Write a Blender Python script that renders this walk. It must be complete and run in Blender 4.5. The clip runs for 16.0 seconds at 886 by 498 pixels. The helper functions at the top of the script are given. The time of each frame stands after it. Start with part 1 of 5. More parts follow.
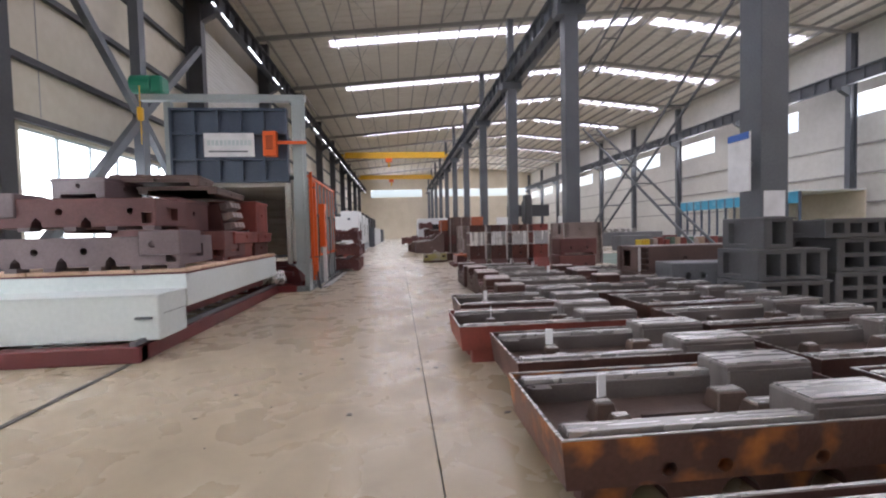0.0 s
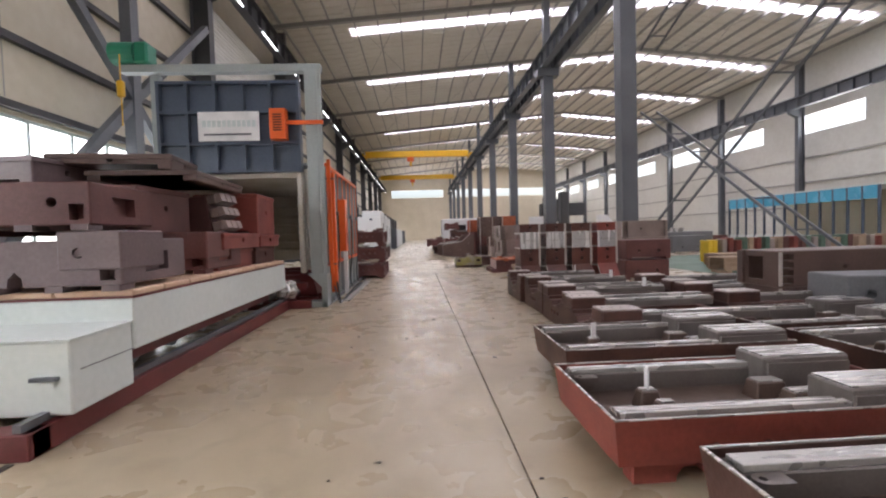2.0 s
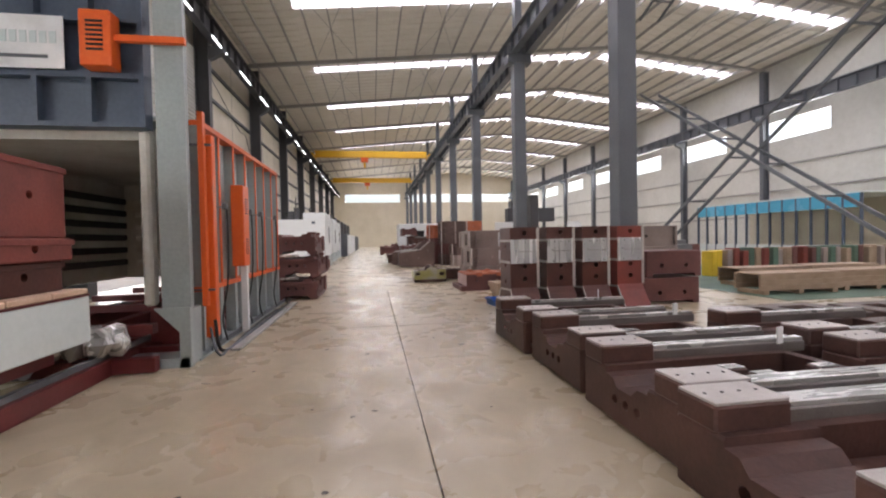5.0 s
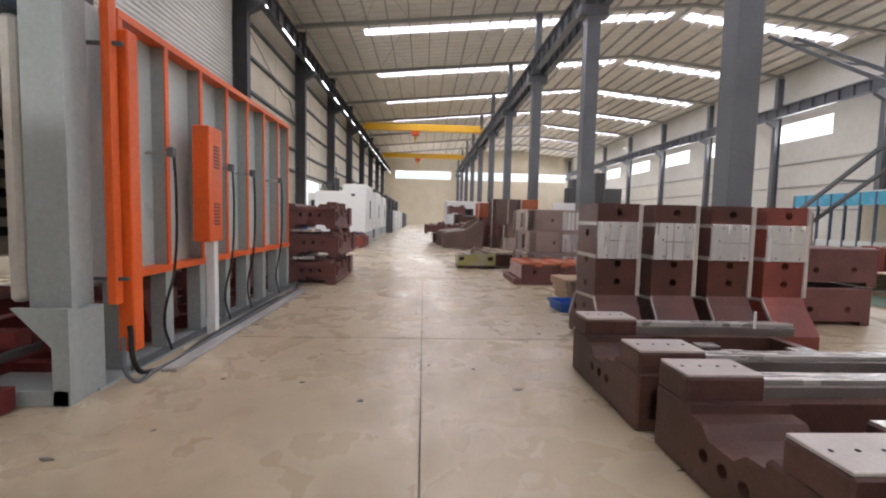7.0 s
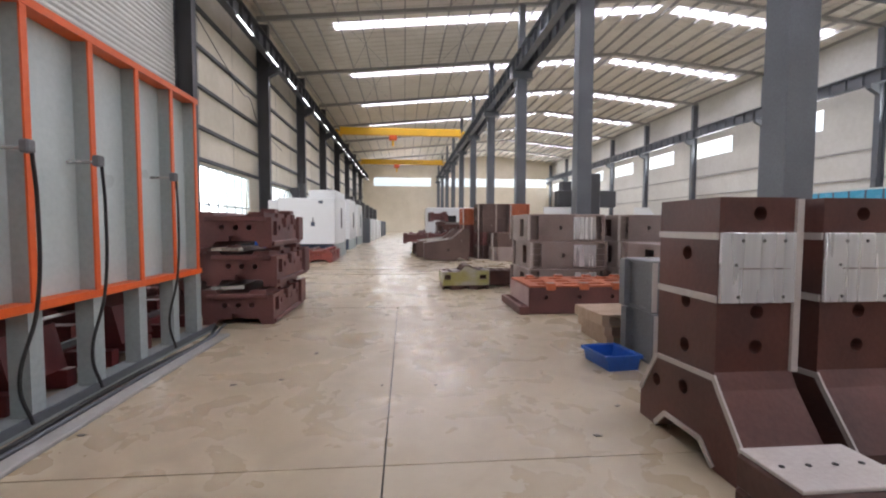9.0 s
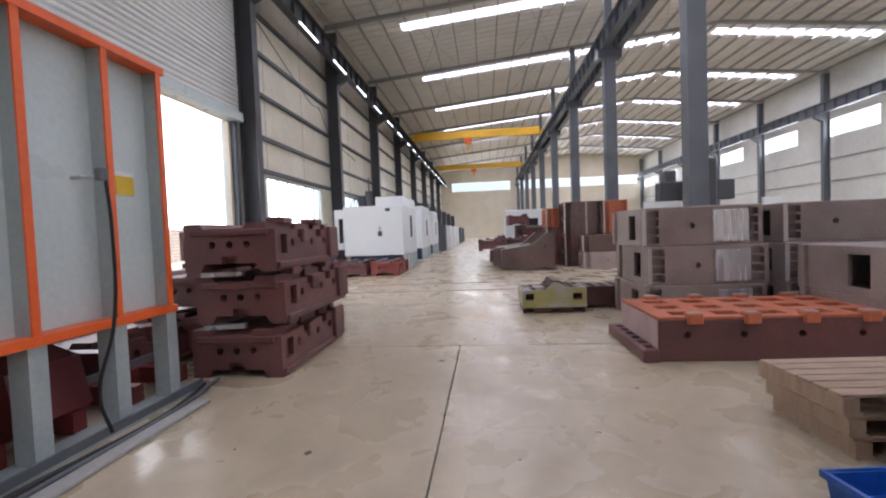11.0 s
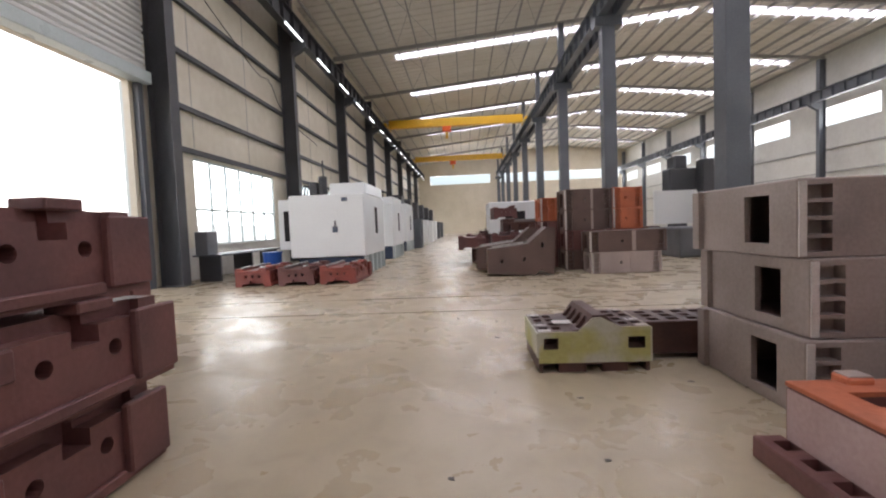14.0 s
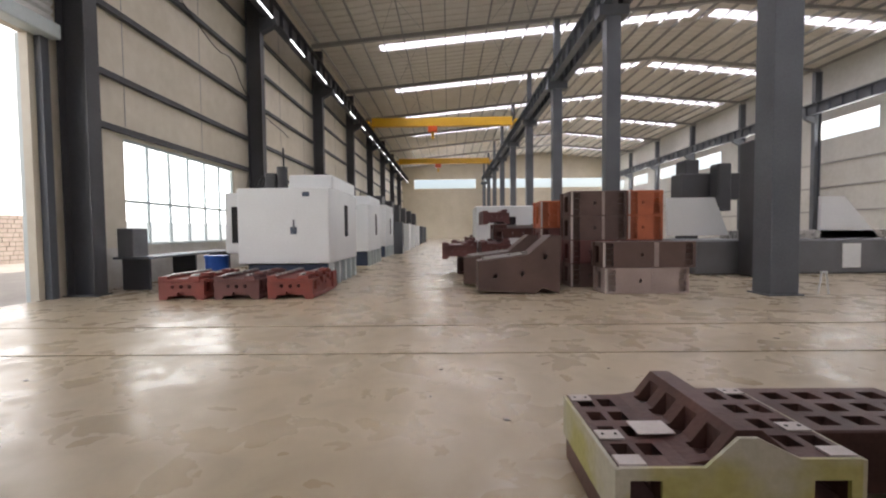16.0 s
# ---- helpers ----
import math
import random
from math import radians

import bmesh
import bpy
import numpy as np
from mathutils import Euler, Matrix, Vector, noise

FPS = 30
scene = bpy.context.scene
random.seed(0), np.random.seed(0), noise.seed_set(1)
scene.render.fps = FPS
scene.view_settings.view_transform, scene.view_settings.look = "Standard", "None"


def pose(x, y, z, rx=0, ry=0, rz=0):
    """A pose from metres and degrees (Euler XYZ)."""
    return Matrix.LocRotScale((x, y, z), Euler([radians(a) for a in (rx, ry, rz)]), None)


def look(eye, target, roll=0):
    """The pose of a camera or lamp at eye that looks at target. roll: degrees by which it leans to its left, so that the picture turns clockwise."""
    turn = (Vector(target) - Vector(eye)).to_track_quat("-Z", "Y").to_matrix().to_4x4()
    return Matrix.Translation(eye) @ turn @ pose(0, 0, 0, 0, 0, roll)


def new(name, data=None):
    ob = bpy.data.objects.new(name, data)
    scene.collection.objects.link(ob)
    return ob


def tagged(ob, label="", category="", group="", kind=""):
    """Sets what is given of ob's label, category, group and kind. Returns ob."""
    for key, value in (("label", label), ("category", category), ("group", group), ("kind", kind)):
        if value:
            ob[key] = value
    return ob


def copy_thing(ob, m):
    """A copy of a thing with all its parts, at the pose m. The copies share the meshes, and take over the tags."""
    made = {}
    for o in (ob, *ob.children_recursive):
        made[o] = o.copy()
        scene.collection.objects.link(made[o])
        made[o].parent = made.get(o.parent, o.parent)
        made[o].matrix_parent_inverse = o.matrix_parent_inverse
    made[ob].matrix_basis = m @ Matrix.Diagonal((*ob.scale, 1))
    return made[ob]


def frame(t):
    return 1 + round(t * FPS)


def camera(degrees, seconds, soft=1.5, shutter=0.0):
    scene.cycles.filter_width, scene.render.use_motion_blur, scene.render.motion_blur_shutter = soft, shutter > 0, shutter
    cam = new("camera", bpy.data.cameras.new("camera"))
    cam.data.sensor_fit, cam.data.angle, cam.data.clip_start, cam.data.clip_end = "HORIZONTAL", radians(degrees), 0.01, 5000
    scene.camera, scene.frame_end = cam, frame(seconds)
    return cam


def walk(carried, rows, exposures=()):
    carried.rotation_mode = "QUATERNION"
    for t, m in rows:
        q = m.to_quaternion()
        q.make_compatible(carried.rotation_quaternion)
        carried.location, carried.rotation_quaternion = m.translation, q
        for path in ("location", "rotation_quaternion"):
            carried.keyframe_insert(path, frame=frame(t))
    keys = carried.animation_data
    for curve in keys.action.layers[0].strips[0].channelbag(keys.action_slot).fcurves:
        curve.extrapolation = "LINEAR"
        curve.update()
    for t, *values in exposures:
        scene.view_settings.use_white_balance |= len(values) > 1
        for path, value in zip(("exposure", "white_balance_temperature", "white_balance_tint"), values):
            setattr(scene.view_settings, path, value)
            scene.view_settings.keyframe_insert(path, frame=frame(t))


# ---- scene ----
cam = camera(90.7, 16.0, soft=2.1)
METRES, EYE, TILT, LEAN, TURN = 20.0, 1.54, 0.0, 0.0, -5.8
ROWS = [
    (0.0, 0.0, 0.0, 0.0, -0.06, -2.27, 1.39),
    (0.5, -0.0099, 0.0297, -0.0, 5.96, -1.53, 0.43),
    (1.0, -0.0176, 0.0625, -0.0006, 8.53, -2.02, 1.78),
    (1.5, -0.0269, 0.0943, 0.0001, 5.41, -1.7, 0.27),
    (2.0, -0.0334, 0.1222, 0.0002, 2.46, -2.05, 1.67),
    (2.5, -0.0368, 0.154, 0.0001, -0.12, -1.52, -0.14),
    (3.0, -0.0403, 0.184, 0.0003, -3.07, -1.83, 1.23),
    (3.5, -0.0406, 0.2195, 0.0002, 0.3, -2.18, -0.15),
    (4.0, -0.0419, 0.2531, 0.0006, -1.95, -1.19, 0.2),
    (6.5, -0.0324, 0.4074, -0.002, -3.6, -2.05, 1.34),
    (7.0, -0.0335, 0.4412, -0.0023, 3.28, -4.0, -1.35),
    (7.5, -0.0355, 0.4769, -0.0017, 1.67, -2.85, 1.39),
    (8.0, -0.0371, 0.5115, -0.0016, 3.56, -4.5, -2.3),
    (8.5, -0.0391, 0.5422, -0.0006, 0.05, -3.55, -0.94),
    (11.0, -0.0385, 0.6886, 0.0002, 11.34, -2.14, 2.21),
    (11.5, -0.0404, 0.719, -0.0004, 12.74, -1.63, -0.16),
    (12.0, -0.0426, 0.7497, -0.0007, 12.46, -1.36, 1.73),
    (12.5, -0.0472, 0.781, -0.0009, 10.27, -2.27, -1.12),
    (13.0, -0.0518, 0.8105, -0.001, 7.97, -4.12, 2.56),
    (13.5, -0.0569, 0.8392, -0.0009, 12.35, -4.68, -0.8),
    (14.0, -0.0602, 0.8685, 0.0004, 8.66, -2.92, 2.31),
    (14.5, -0.0619, 0.9031, -0.0001, 10.74, -3.72, -0.22),
    (15.0, -0.0651, 0.933, -0.0004, 7.77, -3.49, -0.8),
    (15.5, -0.0688, 0.963, -0.0016, 9.77, -4.23, -1.7),
    (16.0, -0.0764, 0.9913, -0.0005, 6.48, -2.3, 0.59),
]
EXPO = 0.75
walk(cam, [(t, pose(0, 0, EYE, TILT, LEAN, TURN) @ pose(METRES * x, METRES * y, METRES * z, 90 + pitch, roll, yaw)) for t, x, y, z, yaw, pitch, roll in ROWS], exposures=[(0.0, EXPO + 0.2, 6050, 14), (1.5, EXPO + 0.25, 6300, 13), (2.5, EXPO + 0.3, 6430, 14), (4.0, EXPO + 0.4, 6430, 13), (8.5, EXPO + 0.5, 6250, 11), (11.0, EXPO + 0.4, 5900, 12), (12.0, EXPO + 0.3, 5950, 12), (13.5, EXPO + 0.3, 6250, 11), (16.0, EXPO, 6450, 11)])

# ---- world and sun ----
world = bpy.data.worlds.new("world")
scene.world = world
world.use_nodes = True
wn = world.node_tree.nodes
sky = wn.new("ShaderNodeTexSky")
sky.sky_type = "NISHITA"
sky.sun_disc = False
sky.sun_elevation = radians(58)
sky.sun_rotation = radians(70)
sky.dust_density = 4.0
world.node_tree.links.new(sky.outputs[0], wn["Background"].inputs[0])
wn["Background"].inputs[1].default_value = 0.15
sun = new("sun", bpy.data.lights.new("sun", "SUN"))
sun.data.energy, sun.data.angle, sun.data.color = 3.5, radians(0.6), (1, 0.95, 0.88)
sun.matrix_world = look((60 * math.sin(radians(70)), 60 * math.cos(radians(70)), 100), (0, 0, 0))

# plan of the hall
WALL_L, WALL_R, Y0, Y1 = -9.15, 35.2, -10.0, 113.0
RIDGE_X, RIDGE_Z, SLOPE = 20.0, 17.9, 0.095
PITCH = 10.2


def roof_z(x):
    return RIDGE_Z - SLOPE * abs(x - RIDGE_X)


SKY_GLOW, WIN_GLOW = 4.2, 2.0


def area(name, m, sx, sy, glow, color=(1, 1, 1)):
    lamp = new(name, bpy.data.lights.new(name, "AREA"))
    lamp.data.shape, lamp.data.size, lamp.data.size_y = "RECTANGLE", sx, sy
    lamp.data.energy, lamp.data.color = glow * math.pi * sx * sy, color
    lamp.matrix_world = m
    return lamp


STRIPS = [23.3 + PITCH * k - PITCH * 3 for k in range(12)]
ROOF_TILT = math.degrees(math.atan(SLOPE))
for sy in STRIPS:
    for x0, x1, tilt in ((-4.6, 19.4, -ROOF_TILT), (20.6, 33.4, ROOF_TILT)):
        xm = (x0 + x1) / 2
        area("skylight_lamp", pose(xm, sy, roof_z(xm) - 0.06, 0, tilt, 0), x1 - x0, 1.15, SKY_GLOW, (0.95, 0.92, 1.0))


# ---- materials ----
def material(name, color, rough=0.6, metal=0.0, dark=None, scale=3.0, grain=40.0, amount=0.5, bump=0.1, streak=(1, 1, 1), spec=0.5, lo=0.35, hi=0.8):
    """A surface with stains at a coarse scale and grain at a fine one, in metres."""
    mat = bpy.data.materials.new(name)
    mat.use_nodes = True
    nt = mat.node_tree
    n, l = nt.nodes, nt.links
    b = n["Principled BSDF"]
    co = n.new("ShaderNodeTexCoord")
    mp = n.new("ShaderNodeMapping")
    mp.inputs["Scale"].default_value = streak
    l.new(co.outputs["Object"], mp.inputs[0])
    info = n.new("ShaderNodeObjectInfo")
    shift = n.new("ShaderNodeMath")
    shift.operation = "MULTIPLY"
    shift.inputs[1].default_value = 40.0
    l.new(info.outputs["Random"], shift.inputs[0])
    comb = n.new("ShaderNodeCombineXYZ")
    l.new(shift.outputs[0], comb.inputs[0])
    l.new(comb.outputs[0], mp.inputs["Location"])
    big = n.new("ShaderNodeTexNoise")
    big.inputs["Scale"].default_value, big.inputs["Detail"].default_value = scale, 3
    fine = n.new("ShaderNodeTexNoise")
    fine.inputs["Scale"].default_value, fine.inputs["Detail"].default_value = grain, 4
    l.new(mp.outputs[0], big.inputs[0])
    l.new(mp.outputs[0], fine.inputs[0])
    ramp = n.new("ShaderNodeMapRange")
    ramp.inputs[1].default_value, ramp.inputs[2].default_value = lo, hi
    l.new(big.outputs[0], ramp.inputs[0])
    mix = n.new("ShaderNodeMix")
    mix.data_type = "RGBA"
    dark = dark or tuple(c * 0.6 for c in color)
    mix.inputs[6].default_value, mix.inputs[7].default_value = (*color, 1), (*dark, 1)
    fac = n.new("ShaderNodeMath")
    fac.operation = "MULTIPLY"
    fac.inputs[1].default_value = amount
    l.new(ramp.outputs[0], fac.inputs[0])
    l.new(fac.outputs[0], mix.inputs[0])
    mix2 = n.new("ShaderNodeMix")
    mix2.data_type, mix2.blend_type = "RGBA", "SOFT_LIGHT"
    mix2.inputs[0].default_value = 0.3
    l.new(mix.outputs[2], mix2.inputs[6])
    l.new(fine.outputs[0], mix2.inputs[7])
    l.new(mix2.outputs[2], b.inputs["Base Color"])
    rr = n.new("ShaderNodeMapRange")
    rr.inputs[3].default_value, rr.inputs[4].default_value = max(rough - 0.13, 0.05), min(rough + 0.13, 1)
    l.new(big.outputs[0], rr.inputs[0])
    l.new(rr.outputs[0], b.inputs["Roughness"])
    b.inputs["Metallic"].default_value = metal
    b.inputs["Specular IOR Level"].default_value = spec
    bp = n.new("ShaderNodeBump")
    bp.inputs["Strength"].default_value, bp.inputs["Distance"].default_value = bump, 0.02
    l.new(fine.outputs[0], bp.inputs["Height"])
    l.new(bp.outputs[0], b.inputs["Normal"])
    return mat


def concrete():
    """Power-floated concrete: broad clouds, trowel mottling, scuffs and uneven polish."""
    mat = bpy.data.materials.new("polished_concrete")
    mat.use_nodes = True
    nt = mat.node_tree
    n, l = nt.nodes, nt.links
    b = n["Principled BSDF"]
    co = n.new("ShaderNodeTexCoord")

    def noise(scale, detail, warp=0.0, squash=(1, 1, 1)):
        mp = n.new("ShaderNodeMapping")
        mp.inputs["Scale"].default_value = squash
        l.new(co.outputs["Object"], mp.inputs[0])
        t = n.new("ShaderNodeTexNoise")
        t.inputs["Scale"].default_value, t.inputs["Detail"].default_value, t.inputs["Distortion"].default_value = scale, detail, warp
        l.new(mp.outputs[0], t.inputs[0])
        return t.outputs[0]

    def span(src, a, c, lo, hi):
        r = n.new("ShaderNodeMapRange")
        r.interpolation_type = "SMOOTHSTEP"
        for k, v in enumerate((a, c, lo, hi)):
            r.inputs[k + 1].default_value = v
        l.new(src, r.inputs[0])
        return r.outputs[0]

    def blend(fac, a, c):
        m = n.new("ShaderNodeMix")
        m.data_type = "RGBA"
        l.new(fac, m.inputs[0])
        for k, v in ((6, a), (7, c)):
            if isinstance(v, tuple):
                m.inputs[k].default_value = (*v, 1)
            else:
                l.new(v, m.inputs[k])
        return m.outputs[2]

    clouds, mottle, scuff, fine = noise(0.35, 4), noise(1.1, 6, 0.5), noise(2.6, 7, 0.6), noise(30, 3)
    c1 = blend(span(clouds, 0.3, 0.7, 0, 1), (0.47, 0.395, 0.275), (0.395, 0.325, 0.22))
    c2 = blend(span(mottle, 0.35, 0.8, 0, 0.45), c1, (0.31, 0.25, 0.16))
    c3 = blend(span(mottle, 0.2, 0.5, 0.3, 0), c2, (0.55, 0.475, 0.35))
    c4 = blend(span(scuff, 0.42, 0.8, 0, 0.32), c3, (0.25, 0.205, 0.14))
    c5 = blend(span(fine, 0.5, 0.8, 0, 0.12), c4, (0.25, 0.21, 0.15))
    l.new(c5, b.inputs["Base Color"])
    add = n.new("ShaderNodeMath")
    add.operation = "ADD"
    l.new(span(mottle, 0.25, 0.75, 0.16, 0.36), add.inputs[0])
    l.new(span(scuff, 0.4, 0.7, 0.0, 0.16), add.inputs[1])
    l.new(add.outputs[0], b.inputs["Roughness"])
    b.inputs["Specular IOR Level"].default_value = 0.5
    bp = n.new("ShaderNodeBump")
    bp.inputs["Strength"].default_value, bp.inputs["Distance"].default_value = 0.05, 0.02
    l.new(scuff, bp.inputs["Height"])
    l.new(bp.outputs[0], b.inputs["Normal"])
    return mat


M_CONC = concrete()
M_JOINT = material("floor_joint", (0.09, 0.08, 0.07), 0.9)
M_CREAM = material("cream_wall_panel", (0.66, 0.60, 0.48), 0.45, 0, (0.5, 0.45, 0.33), 0.5, 3, 0.5, 0.03)
M_ROOF = material("roof_sheet", (0.78, 0.75, 0.68), 0.5, 0, (0.62, 0.58, 0.5), 0.4, 4, 0.6, 0.03)
M_SKYPANEL = bpy.data.materials.new("translucent_sheet")
M_SKYPANEL.use_nodes = True
trans = M_SKYPANEL.node_tree.nodes.new("ShaderNodeBsdfTranslucent")
trans.inputs[0].default_value = (0.84, 0.825, 0.88, 1)
M_SKYPANEL.node_tree.links.new(trans.outputs[0], M_SKYPANEL.node_tree.nodes["Material Output"].inputs[0])
M_STEEL = material("grey_painted_steel", (0.115, 0.125, 0.14), 0.42, 0, (0.075, 0.08, 0.09), 1.0, 20, 0.6, 0.05)
M_STEELDK = material("dark_girder_paint", (0.06, 0.06, 0.065), 0.5, 0, (0.04, 0.04, 0.04), 1.0, 20, 0.6, 0.05)
M_PURLIN = material("purlin_steel", (0.36, 0.35, 0.33), 0.5, 0, (0.25, 0.24, 0.22), 1.0, 20, 0.6, 0.05)
M_GALV = material("galvanised_shutter", (0.74, 0.74, 0.71), 0.35, 0.15, (0.58, 0.57, 0.53), 0.6, 20, 0.6, 0.05)
M_YELLOW = material("crane_yellow", (0.78, 0.45, 0.02), 0.4, 0, (0.6, 0.33, 0.02), 1, 20, 0.5)
M_RUST = material("red_oxide_primer", (0.16, 0.064, 0.057), 0.5, 0, (0.075, 0.036, 0.036), 1.6, 30, 0.8, 0.12, spec=0.4)
M_RUSTB = material("brown_primer", (0.125, 0.077, 0.064), 0.46, 0, (0.065, 0.042, 0.037), 1.5, 30, 0.8, 0.12)
M_BED = material("dark_bed_primer", (0.098, 0.046, 0.037), 0.42, 0, (0.036, 0.022, 0.02), 2.2, 30, 0.85, 0.12, spec=0.3)
M_COLM = material("dark_column_primer", (0.115, 0.04, 0.03), 0.42, 0, (0.05, 0.028, 0.026), 1.6, 30, 0.9, 0.1, spec=0.35)
M_BRIGHT = material("scraped_steel_face", (0.78, 0.78, 0.79), 0.27, 0.55, (0.5, 0.5, 0.51), 2.0, 20, 0.7, 0.0, (5, 1, 0.25), lo=0.25, hi=0.8)
M_RED = material("red_primer", (0.24, 0.05, 0.036), 0.48, 0, (0.12, 0.036, 0.03), 2, 30, 0.7, 0.1)
M_ORUST = material("orange_primer", (0.48, 0.13, 0.055), 0.55, 0, (0.28, 0.09, 0.05), 2.5, 30, 0.7, 0.12)
M_MAUVE = material("mauve_primer", (0.165, 0.118, 0.12), 0.5, 0, (0.10, 0.07, 0.07), 1.5, 30, 0.7, 0.1)
M_TAUPE = material("taupe_primer", (0.36, 0.285, 0.26), 0.48, 0, (0.25, 0.195, 0.175), 1.5, 30, 0.7, 0.1)
M_GREYCAST = material("grey_cast_iron", (0.16, 0.165, 0.175), 0.5, 0, (0.11, 0.11, 0.115), 1.5, 30, 0.7, 0.1)
M_CASTDK = material("dark_cast_iron", (0.095, 0.095, 0.10), 0.5, 0, (0.06, 0.058, 0.06), 1.5, 30, 0.7, 0.1)
M_MACH = material("machined_iron", (0.56, 0.545, 0.52), 0.27, 0.55, (0.36, 0.34, 0.32), 3, 60, 0.5, 0.04, (1, 8, 1), lo=0.25, hi=0.9)
M_IRON = material("scraped_iron_side", (0.175, 0.155, 0.145), 0.34, 0.2, (0.10, 0.08, 0.072), 2.5, 50, 0.8, 0.06, (1, 4, 1))
M_STAIN = material("rust_stained_primer", (0.085, 0.042, 0.034), 0.45, 0, (0.42, 0.15, 0.035), 3.2, 30, 0.9, 0.15, lo=0.5, hi=0.68, spec=0.3)
# portal's own grey; on the furnace ribs it paints in their shading
M_PORTAL = material("portal_grey_rib_shade", (0.37, 0.415, 0.41), 0.36, 0, (0.29, 0.325, 0.32), 0.9, 20, 0.6, 0.04)
M_PAN = material("oily_brown_pan", (0.105, 0.070, 0.054), 0.36, 0, (0.05, 0.033, 0.028), 1.7, 30, 0.85, 0.1, spec=0.35)
M_PAD = material("bare_pad_face", (0.50, 0.455, 0.425), 0.4, 0.1, (0.38, 0.33, 0.30), 4, 60, 0.6, 0.05)
M_FRAMEB = material("grey_brown_primer", (0.29, 0.23, 0.208), 0.46, 0, (0.165, 0.125, 0.11), 1.3, 30, 0.85, 0.1)
M_PINK = material("pale_pink_filler", (0.46, 0.33, 0.32), 0.5, 0, (0.34, 0.22, 0.21), 2.0, 30, 0.7, 0.06)
M_PALEW = material("pale_wall_panel", (0.66, 0.65, 0.60), 0.45, 0, (0.54, 0.53, 0.48), 0.5, 3, 0.5, 0.03)
# near-black for dark windows, and for shade painted into holes and slots
M_DARK = material("shade_and_glass_black", (0.02, 0.018, 0.018), 0.8)
M_WHITE = material("white_machine_paint", (0.78, 0.80, 0.80), 0.35, 0, (0.66, 0.68, 0.68), 0.8, 20, 0.4, 0.02)
M_PAPER = material("white_paper", (0.8, 0.8, 0.8), 0.7)
M_BLUEBASE = material("navy_base_paint", (0.03, 0.05, 0.10), 0.4)
M_FURN = material("furnace_grey_paint", (0.58, 0.65, 0.645), 0.3, 0, (0.48, 0.545, 0.535), 0.8, 20, 0.6, 0.04)
M_NAVY = material("slate_blue_paint", (0.075, 0.10, 0.145), 0.42, 0, (0.05, 0.068, 0.10), 0.9, 20, 0.6, 0.04)
M_ORANGE = material("orange_paint", (0.80, 0.13, 0.02), 0.4, 0, (0.65, 0.10, 0.02), 1.2, 20, 0.5, 0.03)
M_FIBRE = material("ceramic_fibre", (0.62, 0.60, 0.55), 0.9, 0, (0.42, 0.38, 0.32), 1.2, 15, 0.8, 0.3)
M_INSUL = material("pale_blue_cladding", (0.66, 0.71, 0.69), 0.4, 0, (0.56, 0.6, 0.58), 0.7, 15, 0.5, 0.03)
M_DECK = material("firebrick_deck", (0.74, 0.53, 0.38), 0.85, 0, (0.46, 0.27, 0.17), 1.6, 25, 0.8, 0.3)
M_CARRED = material("maroon_frame_paint", (0.15, 0.025, 0.025), 0.45, 0, (0.09, 0.02, 0.02), 1.5, 25, 0.6, 0.05)
M_BLACK = material("black_rubber", (0.015, 0.015, 0.015), 0.5)
M_BLUE = material("blue_plastic", (0.02, 0.10, 0.42), 0.35, 0, (0.015, 0.07, 0.3), 3, 30, 0.5)
M_WOOD = material("pallet_wood", (0.42, 0.30, 0.21), 0.7, 0, (0.26, 0.17, 0.11), 3, 40, 0.7, 0.2, (1, 6, 1))
M_GREEN = material("green_paint", (0.02, 0.22, 0.13), 0.4)
M_GREENMAT = material("green_floor_paint", (0.10, 0.17, 0.12), 0.6, 0, (0.07, 0.1, 0.08), 1, 10, 0.6)
M_YGREEN = material("yellow_putty", (0.42, 0.40, 0.32), 0.55, 0, (0.36, 0.33, 0.085), 1.8, 25, 0.85, 0.1, lo=0.47, hi=0.62)
M_BRICK = material("outside_brick", (0.42, 0.36, 0.32), 0.8, 0, (0.3, 0.24, 0.2), 4, 30, 0.7, 0.3)
M_GROUND = material("outside_ground", (0.38, 0.34, 0.29), 0.9, 0, (0.28, 0.24, 0.2), 0.4, 5, 0.7, 0.2)
M_YELLOWL = material("warning_yellow", (0.75, 0.5, 0.03), 0.5)


def glass(name, color, rough=0.05):
    mat = bpy.data.materials.new(name)
    mat.use_nodes = True
    b = mat.node_tree.nodes["Principled BSDF"]
    b.inputs["Base Color"].default_value = (*color, 1)
    b.inputs["Roughness"].default_value = rough
    b.inputs["Transmission Weight"].default_value = 1.0
    b.inputs["IOR"].default_value = 1.05
    return mat


M_GLASS = glass("clear_glass", (0.95, 0.97, 0.97))
# white emission for the bright strips under the left runway
M_GLOW = bpy.data.materials.new("glowing_strip")
M_GLOW.use_nodes = True
M_GLOW.node_tree.nodes["Principled BSDF"].inputs["Emission Color"].default_value = (0.95, 0.98, 1, 1)
M_GLOW.node_tree.nodes["Principled BSDF"].inputs["Emission Strength"].default_value = 2.0
M_BLUEGLASS = material("blue_film_panel", (0.10, 0.42, 0.62), 0.25, 0, (0.08, 0.35, 0.52), 0.8, 10, 0.5, 0.02)


